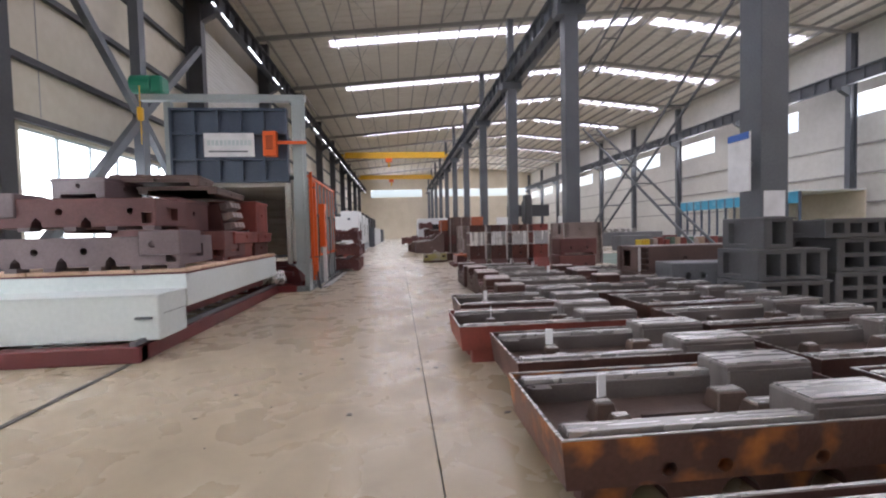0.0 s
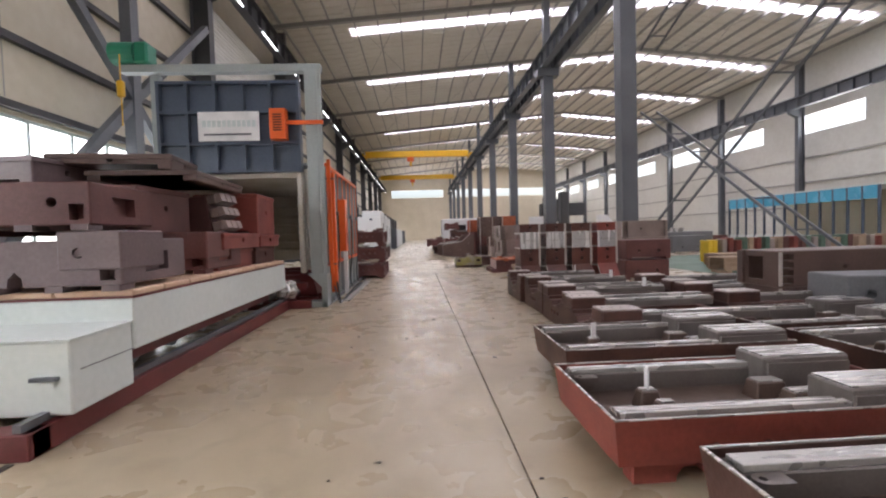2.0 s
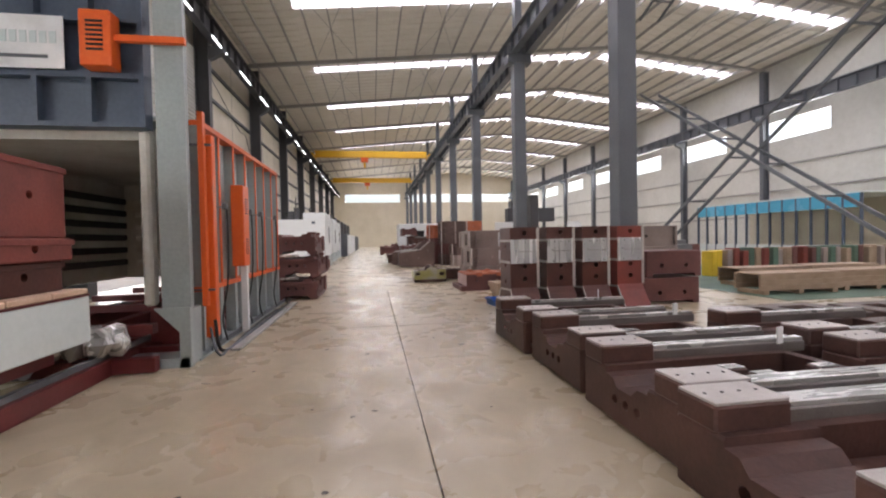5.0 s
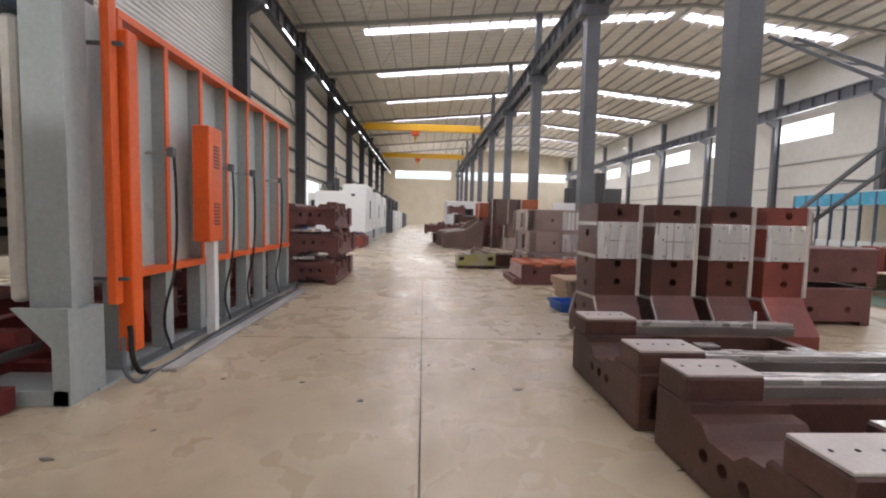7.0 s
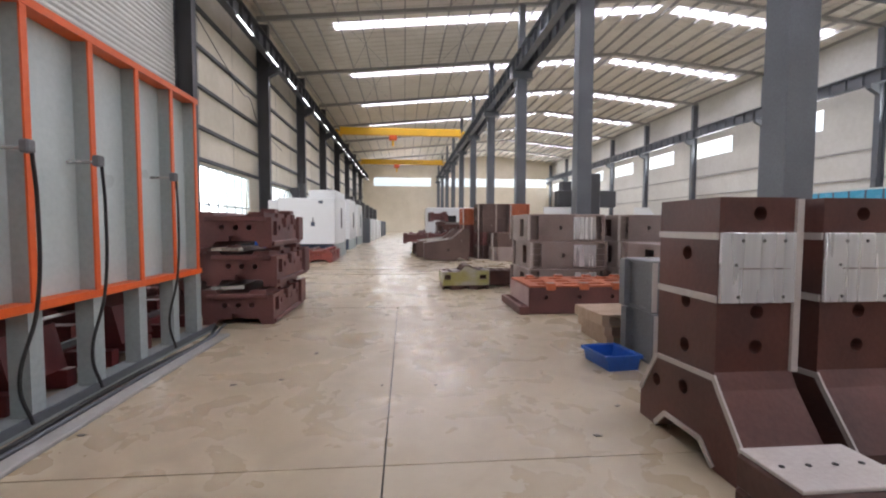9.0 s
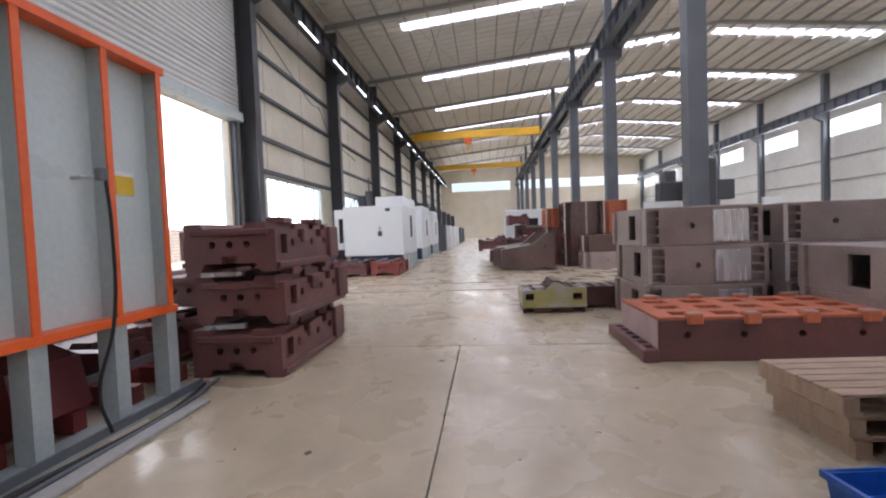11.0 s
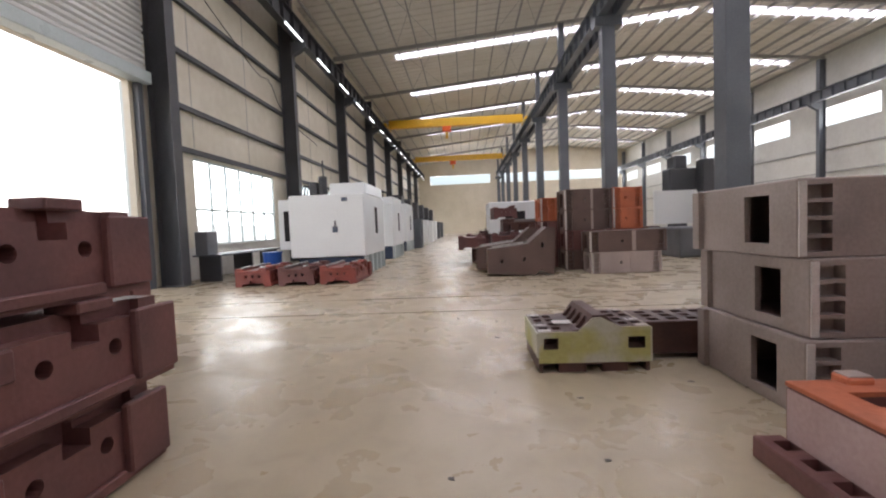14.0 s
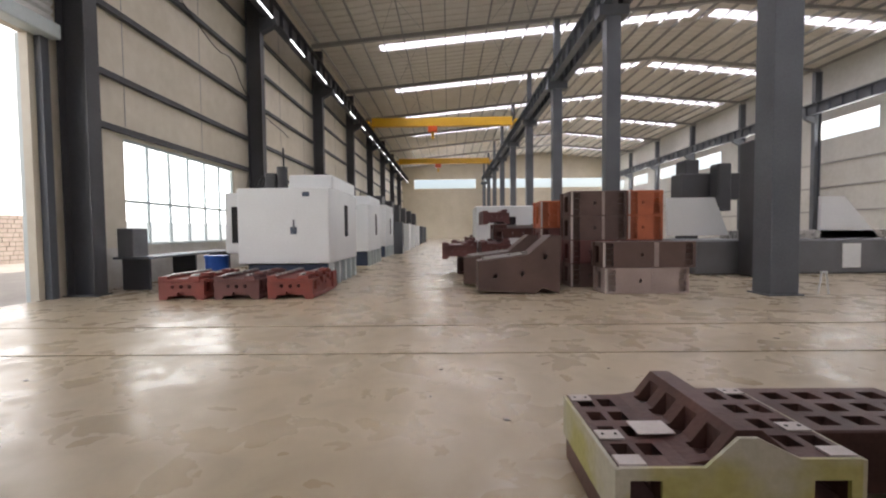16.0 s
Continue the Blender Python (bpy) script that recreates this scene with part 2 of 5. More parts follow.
# ---- mesh helpers ----
def box(bm, x0, x1, y0, y1, z0, z1, bevel=0.0, taper=0.0):
    """A box between the given planes; taper draws in its foot on all sides."""
    c = [(x0 + taper, y0 + taper, z0), (x1 - taper, y0 + taper, z0), (x1 - taper, y1 - taper, z0), (x0 + taper, y1 - taper, z0),
         (x0, y0, z1), (x1, y0, z1), (x1, y1, z1), (x0, y1, z1)]
    v = [bm.verts.new(p) for p in c]
    f = [bm.faces.new([v[i] for i in q]) for q in ((3, 2, 1, 0), (4, 5, 6, 7), (0, 1, 5, 4), (1, 2, 6, 5), (2, 3, 7, 6), (3, 0, 4, 7))]
    if bevel:
        es = list({e for q in f for e in q.edges})
        bmesh.ops.bevel(bm, geom=es, offset=bevel, segments=1, affect="EDGES")
    return bm


def cyl(bm, p, q, r, n=12, r2=None):
    """A round bar from p to q."""
    p, q = Vector(p), Vector(q)
    d = q - p
    m = Matrix.Translation((p + q) / 2) @ d.to_track_quat("Z", "Y").to_matrix().to_4x4()
    bmesh.ops.create_cone(bm, cap_ends=True, segments=n, radius1=r, radius2=r if r2 is None else r2, depth=d.length, matrix=m)
    return bm


def beam(bm, p, q, w, h):
    """A square bar from p to q."""
    p, q = Vector(p), Vector(q)
    d = q - p
    m = Matrix.Translation((p + q) / 2) @ d.to_track_quat("Z", "Y").to_matrix().to_4x4() @ Matrix.Diagonal((w, h, d.length, 1))
    bmesh.ops.create_cube(bm, size=1, matrix=m)
    return bm


def prism(bm, pts, a, b, axis="x"):
    """A closed outline drawn along an axis from a to b. pts are (y, z), (x, z) or (x, y)."""
    def at(u, v, w):
        return {"x": (w, u, v), "y": (u, w, v), "z": (u, v, w)}[axis]
    lo = [bm.verts.new(at(u, v, a)) for u, v in pts]
    hi = [bm.verts.new(at(u, v, b)) for u, v in pts]
    k = len(pts)
    bm.faces.new(lo)
    bm.faces.new(hi[::-1])
    for i in range(k):
        bm.faces.new((lo[i], hi[i], hi[(i + 1) % k], lo[(i + 1) % k]))
    bmesh.ops.recalc_face_normals(bm, faces=bm.faces)
    return bm


def carve(bm, cutter):
    """bm less the cutter, both as bmesh."""
    meshes = []
    for b in (bm, cutter):
        bmesh.ops.recalc_face_normals(b, faces=b.faces)
        me = bpy.data.meshes.new("work")
        b.to_mesh(me)
        b.free()
        meshes.append(me)
    a, c = new("work", meshes[0]), new("work", meshes[1])
    mod = a.modifiers.new("cut", "BOOLEAN")
    mod.object, mod.operation, mod.solver, mod.use_self = c, "DIFFERENCE", "EXACT", True
    got = a.evaluated_get(bpy.context.evaluated_depsgraph_get()).to_mesh()
    out = bmesh.new()
    out.from_mesh(got)
    bpy.data.objects.remove(a)
    bpy.data.objects.remove(c)
    for me in meshes:
        bpy.data.meshes.remove(me)
    return out


def bm_box(*a, **k):
    return box(bmesh.new(), *a, **k)


def part(name, bm, mat, parent=None, label=""):
    me = bpy.data.meshes.new(name)
    bmesh.ops.recalc_face_normals(bm, faces=bm.faces)
    bm.to_mesh(me)
    bm.free()
    me.materials.append(mat)
    ob = new(name, me)
    ob.parent = parent
    if label:
        ob["label"] = label
    return ob


def thing(name, label, category, group="", at=(0, 0, 0), turn=0):
    ob = new(name)
    ob.matrix_world = pose(*at, 0, 0, turn)
    return tagged(ob, label, category, group)


def struct(name, bm, mat, label="", category=""):
    return tagged(part(name, bm, mat), label, category, "", "structure")


def place(ob, x, y, z=0, turn=0):
    ob.matrix_basis = pose(x, y, z, 0, 0, turn)
    return ob


# ---- the hall ----
# floor: slabs parted by recessed joints
floor = struct("floor", bm_box(WALL_L, WALL_R, Y0, Y1, -0.3, -0.03), M_JOINT, "polished beige concrete floor with saw-cut joints", "floor")
YJ = [Y0, 14.2, 19.68, 25.32, 26.95, 60, Y1]
for j in range(len(YJ) - 1):
    g0 = 0.024 if j in (3, 4) else 0.005
    g1 = 0.024 if j in (2, 3) else 0.005
    cuts = [WALL_L, 0.23, 18.0, WALL_R] if j < 2 else [WALL_L, 18.0, WALL_R]
    for xa, xb in zip(cuts, cuts[1:]):
        part("slab", bm_box(xa + 0.006, xb - 0.006, YJ[j] + g0, YJ[j + 1] - g1, -0.08, 0.0), M_CONC, floor)
rng = random.Random(2)
bm = bmesh.new()
for k in range(130):
    x, y, s = rng.uniform(-2.2, 2.2) if k < 70 else rng.uniform(-6, 8), rng.uniform(0.5, 19) if k < 70 else rng.uniform(18, 30), rng.uniform(0.006, 0.028)
    a = rng.uniform(0, 3.14)
    pts = [(x + s * rng.uniform(0.5, 1.3) * math.cos(a + q * 1.05) * (2 if q % 3 == 0 else 1), y + s * rng.uniform(0.5, 1.2) * math.sin(a + q * 1.05)) for q in range(6)]
    prism(bm, pts, 0.001, 0.005, "z")
tagged(part("floor_debris", bm, M_JOINT), "dark flakes of dirt and scraps on the floor", "debris", "", "stuff")

ground = struct("ground", bm_box(-2000, 2000, -2000, 2000, -0.6, -0.31), M_GROUND, "dusty pale ground outside the hall", "ground")
yard = struct("pavement", bm_box(-24, WALL_L - 0.25, -10, 60, -0.3, -0.04), M_GROUND, "pale concrete yard outside the door", "pavement")

# left wall with openings: near window, door, window, windows further on
DOOR_Y0, DOOR_Y1, DOOR_H = 21.6, 30.0, 6.2
OPEN_L = [(-8, -1, 1.2, 4.4), (1.3, 8.6, 1.2, 4.4), (11.8, 19.6, 1.2, 4.4), (DOOR_Y0, DOOR_Y1, 0, DOOR_H)]
OPEN_L += [(32.9 + PITCH * k, 39.6 + PITCH * k, 1.2, 4.4) for k in range(8)]


def wall_along_y(name, x0, x1, ya, yb, top, openings, mat, label):
    bm = bmesh.new()
    y = ya
    for a, b, zl, zh in openings:
        box(bm, x0, x1, y, a, -0.3, top)
        if zl > 0:
            box(bm, x0, x1, a, b, -0.3, zl)
        box(bm, x0, x1, a, b, zh, top)
        y = b
    box(bm, x0, x1, y, yb, -0.3, top)
    return struct(name, bm, mat, label, "wall")


wall_west = wall_along_y("wall_west", WALL_L - 0.2, WALL_L, Y0, Y1, roof_z(WALL_L) + 0.02, OPEN_L, M_CREAM, "cream sandwich-panel wall with dark steel girts")
for z in (4.55, 6.02, 7.9, 9.7, 11.4, 13.2):
    for k in range(12):
        ya, yb = Y0 + 0.2 + PITCH * k, min(Y0 + PITCH * (k + 1), Y1)
        if z < 6.5 and ya < DOOR_Y1 + 0.5 and yb > DOOR_Y0 - 0.5:
            continue
        bm = bm_box(WALL_L + 0.003, WALL_L + 0.16, ya, yb, z - 0.05, z + 0.05)
        box(bm, WALL_L + 0.13, WALL_L + 0.158, ya, yb, z + 0.05, z + 0.12)
        part("girt", bm, M_STEELDK, wall_west)
for k in range(28):
    y = Y0 + 2 + k * 4.1
    if not DOOR_Y0 - 1 < y < DOOR_Y1 + 1:
        part("panel_joint", bm_box(WALL_L + 0.002, WALL_L + 0.012, y - 0.012, y + 0.012, 4.75, 14.8), M_PURLIN, wall_west)
part("base_wall", bm_box(WALL_L + 0.003, WALL_L + 0.06, 31.4, Y1, 0, 1.15), M_FIBRE, wall_west, "grey rendered masonry base")

n_win = 0
for a, b, zl, zh in OPEN_L:
    if zl == 0:
        continue
    n_win += 1
    w = tagged(new("window_%d" % n_win), "long white-framed window with a transom", "window", "", "structure")
    bm = bmesh.new()
    for z in (zl + 0.03, zl + (zh - zl) * 0.42, zh - 0.03):
        box(bm, WALL_L - 0.14, WALL_L - 0.06, a, b, z - 0.045, z + 0.045)
    part("window_frame", bm, M_FURN, w)
    npane = 6
    for i in range(npane + 1):
        y = a + 0.03 + (b - a - 0.06) * i / npane
        part("mullion", bm_box(WALL_L - 0.138, WALL_L - 0.062, y - 0.04, y + 0.04, zl + 0.06, zh - 0.06), M_FURN, w)
    part("window_sill", bm_box(WALL_L - 0.19, WALL_L + 0.1, a, b, zl - 0.05, zl - 0.002), M_FIBRE, w)
    pane = part("pane", bm_box(WALL_L - 0.104, WALL_L - 0.098, a + 0.05, b - 0.05, zl + 0.06, zh - 0.06), M_GLASS, w)
    pane.visible_shadow = False
    area("window_lamp", pose(WALL_L - 0.3, (a + b) / 2, (zl + zh) / 2, 0, -90, 0), zh - zl, b - a, WIN_GLOW if b < 30 else 0.62, (0.95, 0.98, 1.0))

# other walls
struct("wall_south", bm_box(WALL_L - 0.2, WALL_R + 0.2, Y0 - 0.2, Y0, -0.3, 18.2), M_CREAM, "cream panel end wall", "wall")
bm = bmesh.new()
zb0, zb1 = 10.6, 12.5
box(bm, WALL_L - 0.2, WALL_R + 0.2, Y1, Y1 + 0.2, -0.3, zb0)
box(bm, WALL_L - 0.2, WALL_R + 0.2, Y1, Y1 + 0.2, zb1, 18.2)
for a, b in ((WALL_L - 0.2, -6.6), (6.4, 8.4), (WALL_R - 1.5, WALL_R + 0.2)):
    box(bm, a, b, Y1, Y1 + 0.2, zb0, zb1)
struct("wall_north", bm, M_CREAM, "pale end wall with a high window band", "wall")
area("window_lamp", pose(-0.1, Y1 + 0.3, (zb0 + zb1) / 2, -90, 0, 0), 13, zb1 - zb0, WIN_GLOW * 2)
area("window_lamp", pose(21, Y1 + 0.3, (zb0 + zb1) / 2, -90, 0, 0), 25, zb1 - zb0, WIN_GLOW * 2)
bm = bmesh.new()
box(bm, WALL_R, WALL_R + 0.2, Y0, Y1, -0.3, 9.6)
box(bm, WALL_R, WALL_R + 0.2, Y0, Y1, 11.3, 16.6)
OPEN_R = []
y = Y0
while y < Y1 - 8:
    box(bm, WALL_R, WALL_R + 0.2, y, y + 4.6, 9.6, 11.3)
    OPEN_R.append((y + 4.6, y + PITCH))
    y += PITCH
box(bm, WALL_R, WALL_R + 0.2, y, Y1, 9.6, 11.3)
wall_east = struct("wall_east", bm, M_PALEW, "cream panel wall with a high band of windows", "wall")
for a, b in OPEN_R:
    area("window_lamp", pose(WALL_R + 0.3, (a + b) / 2, 10.45, 0, 90, 0), 1.7, b - a, WIN_GLOW * 1.6)
for z in (3.0, 5.2, 7.4):
    part("girt", bm_box(WALL_R - 0.16, WALL_R - 0.003, Y0 + 0.1, Y1 - 0.1, z - 0.06, z + 0.06), M_PURLIN, wall_east)

# roof: ribbed sheets between the skylight strips, purlins, rafters
def roof_sheet(bm, xa, xb, ya, yb):
    """Ribbed sheet of some thickness over a stretch of one slope."""
    n = max(1, round((yb - ya) / 0.84))
    w = (yb - ya) / n
    top, low = [], []
    for k in range(n):
        y = ya + k * w
        low += [(y, 0.0), (y + w * 0.74, 0.0), (y + w * 0.8, 0.06), (y + w * 0.94, 0.06)]
    low.append((yb, 0.0))
    rows = [[bm.verts.new((x, y, roof_z(x) + h + up)) for y, h in low] for up in (0, 0.08) for x in (xa, xb)]
    for a, c in ((rows[0], rows[1]), (rows[3], rows[2]), (rows[2], rows[0]), (rows[1], rows[3])):
        for k in range(len(low) - 1):
            bm.faces.new((a[k], c[k], c[k + 1], a[k + 1]))
    for k in (0, -1):
        bm.faces.new((rows[0][k], rows[1][k], rows[3][k], rows[2][k]))


bm = bmesh.new()
for xa, xb in ((WALL_L - 0.4, -4.6), (19.4, RIDGE_X), (RIDGE_X, 20.6), (33.4, WALL_R + 0.4)):
    roof_sheet(bm, xa, xb, Y0 - 0.2, Y1 + 0.2)
for xa, xb in ((-4.6, 19.4), (20.6, 33.4)):
    ya = Y0 - 0.2
    for sy in STRIPS + [Y1 + 0.2 + 0.6]:
        if sy - 0.6 > ya + 0.2:
            roof_sheet(bm, xa, xb, ya, sy - 0.6)
        ya = sy + 0.6
roof = struct("ceiling", bm, M_ROOF, "ribbed pale metal roof sheet with translucent strips", "ceiling")
for sy in STRIPS:
    for x0, x1 in ((-4.6, 19.4), (20.6, 33.4)):
        bm = bmesh.new()
        prism(bm, [(x0, roof_z(x0) + 0.03), (x1, roof_z(x1) + 0.03), (x1, roof_z(x1) + 0.01), (x0, roof_z(x0) + 0.01)], sy - 0.599, sy + 0.599, "y")
        part("skylight_sheet", bm, M_SKYPANEL, roof)
xs = [-8.6 + 1.5 * k for k in range(30)]
for x in xs:
    z = roof_z(x) - 0.08
    bm = bm_box(x - 0.03, x + 0.03, Y0, Y1, z - 0.2, z)
    box(bm, x - 0.03, x + 0.05, Y0, Y1, z - 0.22, z - 0.2)
    part("purlin", bm, M_PURLIN, roof)
COL_L = [0.2 + PITCH * k for k in range(11)]
COL_R = [-2.2, 8.95, 19.75, 30.1] + [40.4 + PITCH * k for k in range(8)]
for y in COL_L:
    bm = bmesh.new()
    for xa, xb in ((WALL_L + 0.1, RIDGE_X), (RIDGE_X, WALL_R - 0.1)):
        prism(bm, [(xa, roof_z(xa) - 0.31), (xb, roof_z(xb) - 0.31), (xb, roof_z(xb) - 0.55), (xa, roof_z(xa) - 0.6)], y - 0.012, y + 0.012, "y")
        prism(bm, [(xa, roof_z(xa) - 0.6), (xb, roof_z(xb) - 0.55), (xb, roof_z(xb) - 0.57), (xa, roof_z(xa) - 0.62)], y - 0.13, y + 0.13, "y")
    part("rafter", bm, M_PURLIN, roof)
    bm = bmesh.new()
    for k in range(0, 28, 2):
        x = xs[k]
        s = 1 if k % 4 else -1
        beam(bm, (x, y + s * 0.1, roof_z(x) - 0.58), (x, y + s * 1.1, roof_z(x) - 0.29), 0.04, 0.04)
    part("fly_brace", bm, M_PURLIN, roof)
    bm = bmesh.new()
    for x in (-4.1, 3.4, 12.4, 23, 29):
        cyl(bm, (x, y + 0.2, roof_z(x) - 0.4), (x + 3, y + PITCH - 0.2, roof_z(x + 3) - 0.4), 0.015, 6)
        cyl(bm, (x + 3, y + 0.2, roof_z(x + 3) - 0.4), (x, y + PITCH - 0.2, roof_z(x) - 0.4), 0.015, 6)
    part("tie_rod", bm, M_PURLIN, roof)


# columns and runways
def i_column(name, x, y, w, d, top, side, mat):
    """Built-up column; the webs lie across the hall, side is where the runway sits."""
    t = thing(name, "grey painted steel crane column", "column", "crane columns", (x, y, 0))
    t["kind"] = "structure"
    part("flange", bm_box(-w / 2, -w / 2 + 0.03, -d / 2, d / 2, 0.03, top), mat, t)
    part("flange", bm_box(w / 2 - 0.03, w / 2, -d / 2, d / 2, 0.03, top), mat, t)
    part("web", bm_box(-w / 2 + 0.03, w / 2 - 0.03, -0.02, 0.02, 0.03, top), mat, t)
    part("base_plate", bm_box(-w / 2 - 0.08, w / 2 + 0.08, -d / 2 - 0.05, d / 2 + 0.05, 0, 0.03), mat, t)
    bm = bmesh.new()
    prism(bm, [(side * w / 2, 11.0), (side * (w / 2 + 0.75), 11.4), (side * (w / 2 + 0.75), 11.7), (side * w / 2, 11.7)], -d / 2 + 0.03, d / 2 - 0.03, "y")
    part("corbel", bm, mat, t)
    return t


def box_column(x, y, w, d, mat):
    t = thing("column", "blue-grey steel box column", "column", "hall columns", (x, y, 0))
    t["kind"] = "structure"
    part("shaft", bm_box(-w / 2, w / 2, -d / 2, d / 2, 0.03, 11.2, bevel=0.012), mat, t)
    part("base_plate", bm_box(-w / 2 - 0.08, w / 2 + 0.08, -d / 2 - 0.06, d / 2 + 0.06, 0, 0.03), mat, t)
    part("head", bm_box(-w / 2 - 0.35, w / 2 + 0.35, -d / 2 - 0.04, d / 2 + 0.04, 11.2, 11.68), mat, t)
    part("upper_shaft", bm_box(-0.2, 0.2, -0.22, 0.22, 11.68, roof_z(x) - 0.8), mat, t)
    return t


for y in COL_L:
    i_column("column", -8.65, y, 0.7, 0.42, roof_z(-8.65) - 0.85, 1, M_STEELDK)
for y in COL_R:
    box_column(8.06, y, 0.64, 0.6, M_STEEL)
    i_column("column", 34.3, y, 0.6, 0.4, roof_z(34.3) - 0.85, -1, M_STEEL)


def runway(x, mat, open_web):
    t = thing("crane_runway", "dark steel crane runway girder with a rail", "runway girder", "", (x, 0, 0))
    t["kind"] = "structure"
    part("bottom_flange", bm_box(-0.2, 0.2, Y0 + 0.1, Y1 - 0.1, 11.7, 11.74), mat, t)
    part("top_flange", bm_box(-0.24, 0.24, Y0 + 0.1, Y1 - 0.1, 12.62, 12.66), mat, t)
    part("web", bm_box(-0.012, 0.012, Y0 + 0.1, Y1 - 0.1, 11.74, 12.62), mat, t)
    part("rail", bm_box(-0.05, 0.05, Y0 + 0.1, Y1 - 0.1, 12.66, 12.78), mat, t)
    y = Y0 + 1
    bm = bmesh.new()
    while y < Y1 - 1:
        box(bm, -0.19, -0.013, y - 0.01, y + 0.01, 11.742, 12.618)
        box(bm, 0.013, 0.19, y - 0.01, y + 0.01, 11.742, 12.618)
        y += 1.25
    st = part("stiffeners", bm, mat, t)
    st["kind"] = "stuff"
    return t


runway(-7.9, M_STEELDK, False)
runway(7.75, M_STEEL, False)
runway(8.6, M_STEEL, False)
runway(33.6, M_STEEL, False)
# walkway rail of bright strip seen along the left runway
part("conductor_rail", bm_box(-7.62, -7.58, Y0 + 0.1, Y1 - 0.1, 11.9, 11.96), M_INSUL, bpy.data.objects["crane_runway"])


def crane(y):
    t = thing("overhead_crane", "yellow overhead travelling crane on runway rails", "overhead crane", "cranes", (0, y, 0))
    part("bridge_girder", bm_box(-7.7, 7.5, -0.35, 0.35, 12.95, 13.85, bevel=0.03), M_YELLOW, t)
    for x in (-7.9, 7.75):
        part("end_carriage", bm_box(x - 0.18, x + 0.18, -1.6, 1.6, 12.9, 13.3, bevel=0.03), M_YELLOW, t)
        for s in (-1.2, 1.2):
            part("wheel", cyl(bmesh.new(), (x - 0.07, s, 12.93), (x + 0.07, s, 12.93), 0.15, 16), M_STEELDK, t)
    part("hoist", bm_box(-1.6, -0.6, -0.4, 0.4, 12.35, 12.94, bevel=0.05), M_ORANGE, t)
    part("hook_block", bm_box(-1.25, -0.95, -0.12, 0.12, 11.6, 12.34, bevel=0.04), M_YELLOW, t)


crane(68.0)
crane(94.5)

# roller shutter above the door: coil housing and slats
sh = thing("roller_shutter", "raised galvanised roller shutter above the open door", "roller shutter")
sh["kind"] = "structure"
z = 6.6
while z < 11.4:
    bm = bmesh.new()
    prism(bm, [(WALL_L + 0.17, z), (WALL_L + 0.24, z + 0.06), (WALL_L + 0.24, z + 0.13), (WALL_L + 0.17, z + 0.19)], 21.2, 30.45, "y")
    part("slat", bm, M_GALV, sh)
    z += 0.19
part("bottom_rail", bm_box(WALL_L + 0.01, WALL_L + 0.42, 21.2, 30.45, 6.2, 6.55, bevel=0.02), M_FURN, sh)
for y in (21.3, 30.15):
    part("guide", bm_box(WALL_L + 0.01, WALL_L + 0.18, y, y + 0.2, 0, 6.2), M_STEEL, sh)
part("jamb", bm_box(WALL_L - 0.3, WALL_L - 0.201, 30.0, 30.3, -0.04, 6.2), M_INSUL, sh)

# braces of the wall bay by the furnace car
br = thing("wall_bracing", "grey steel cross bracing beside the wall", "bracing")
br["kind"] = "structure"
part("post", bm_box(-8.4, -8.1, 15.2, 15.55, 0, 14.2), M_STEEL, br)
for p, q in (((-8.25, 10.7, 9.6), (-8.25, 15.3, 5.6)), ((-8.25, 20.0, 9.6), (-8.25, 15.5, 5.6)), ((-8.25, 10.9, 1.2), (-8.25, 15.3, 5.4)), ((-8.25, 19.9, 1.2), (-8.25, 15.5, 5.4))):
    part("brace", beam(bmesh.new(), p, q, 0.2, 0.25), M_STEEL, br)

# outside the door
ow = struct("garden_wall", bm_box(-25, -24.6, -10, 70, -0.3, 2.6), M_JOINT, "weathered rubble wall across the yard", "wall")
rng = random.Random(5)
bm = bmesh.new()
for r in range(11):
    y = 24 + 0.2 * (r % 2)
    while y < 50:
        w = rng.uniform(0.35, 0.6)
        if r < 10 or rng.random() < 0.6:
            box(bm, -24.61, -24.55 + rng.uniform(0, 0.04), y, y + w - 0.03, -0.1 + r * 0.26, 0.13 + r * 0.26)
        y += w
st = part("rubble_stones", bm, M_BRICK, ow)
st["kind"] = "stuff"

bd = bpy.data.materials.new("hazy_white_sky")
bd.use_nodes = True
b = bd.node_tree.nodes["Principled BSDF"]
b.inputs["Emission Color"].default_value, b.inputs["Emission Strength"].default_value = (1, 0.98, 0.97, 1), 1.0
struct("backdrop", bm_box(-75, -74.5, -120, 200, -0.3, 70), bd, "hazy white sky beyond the yard", "backdrop")

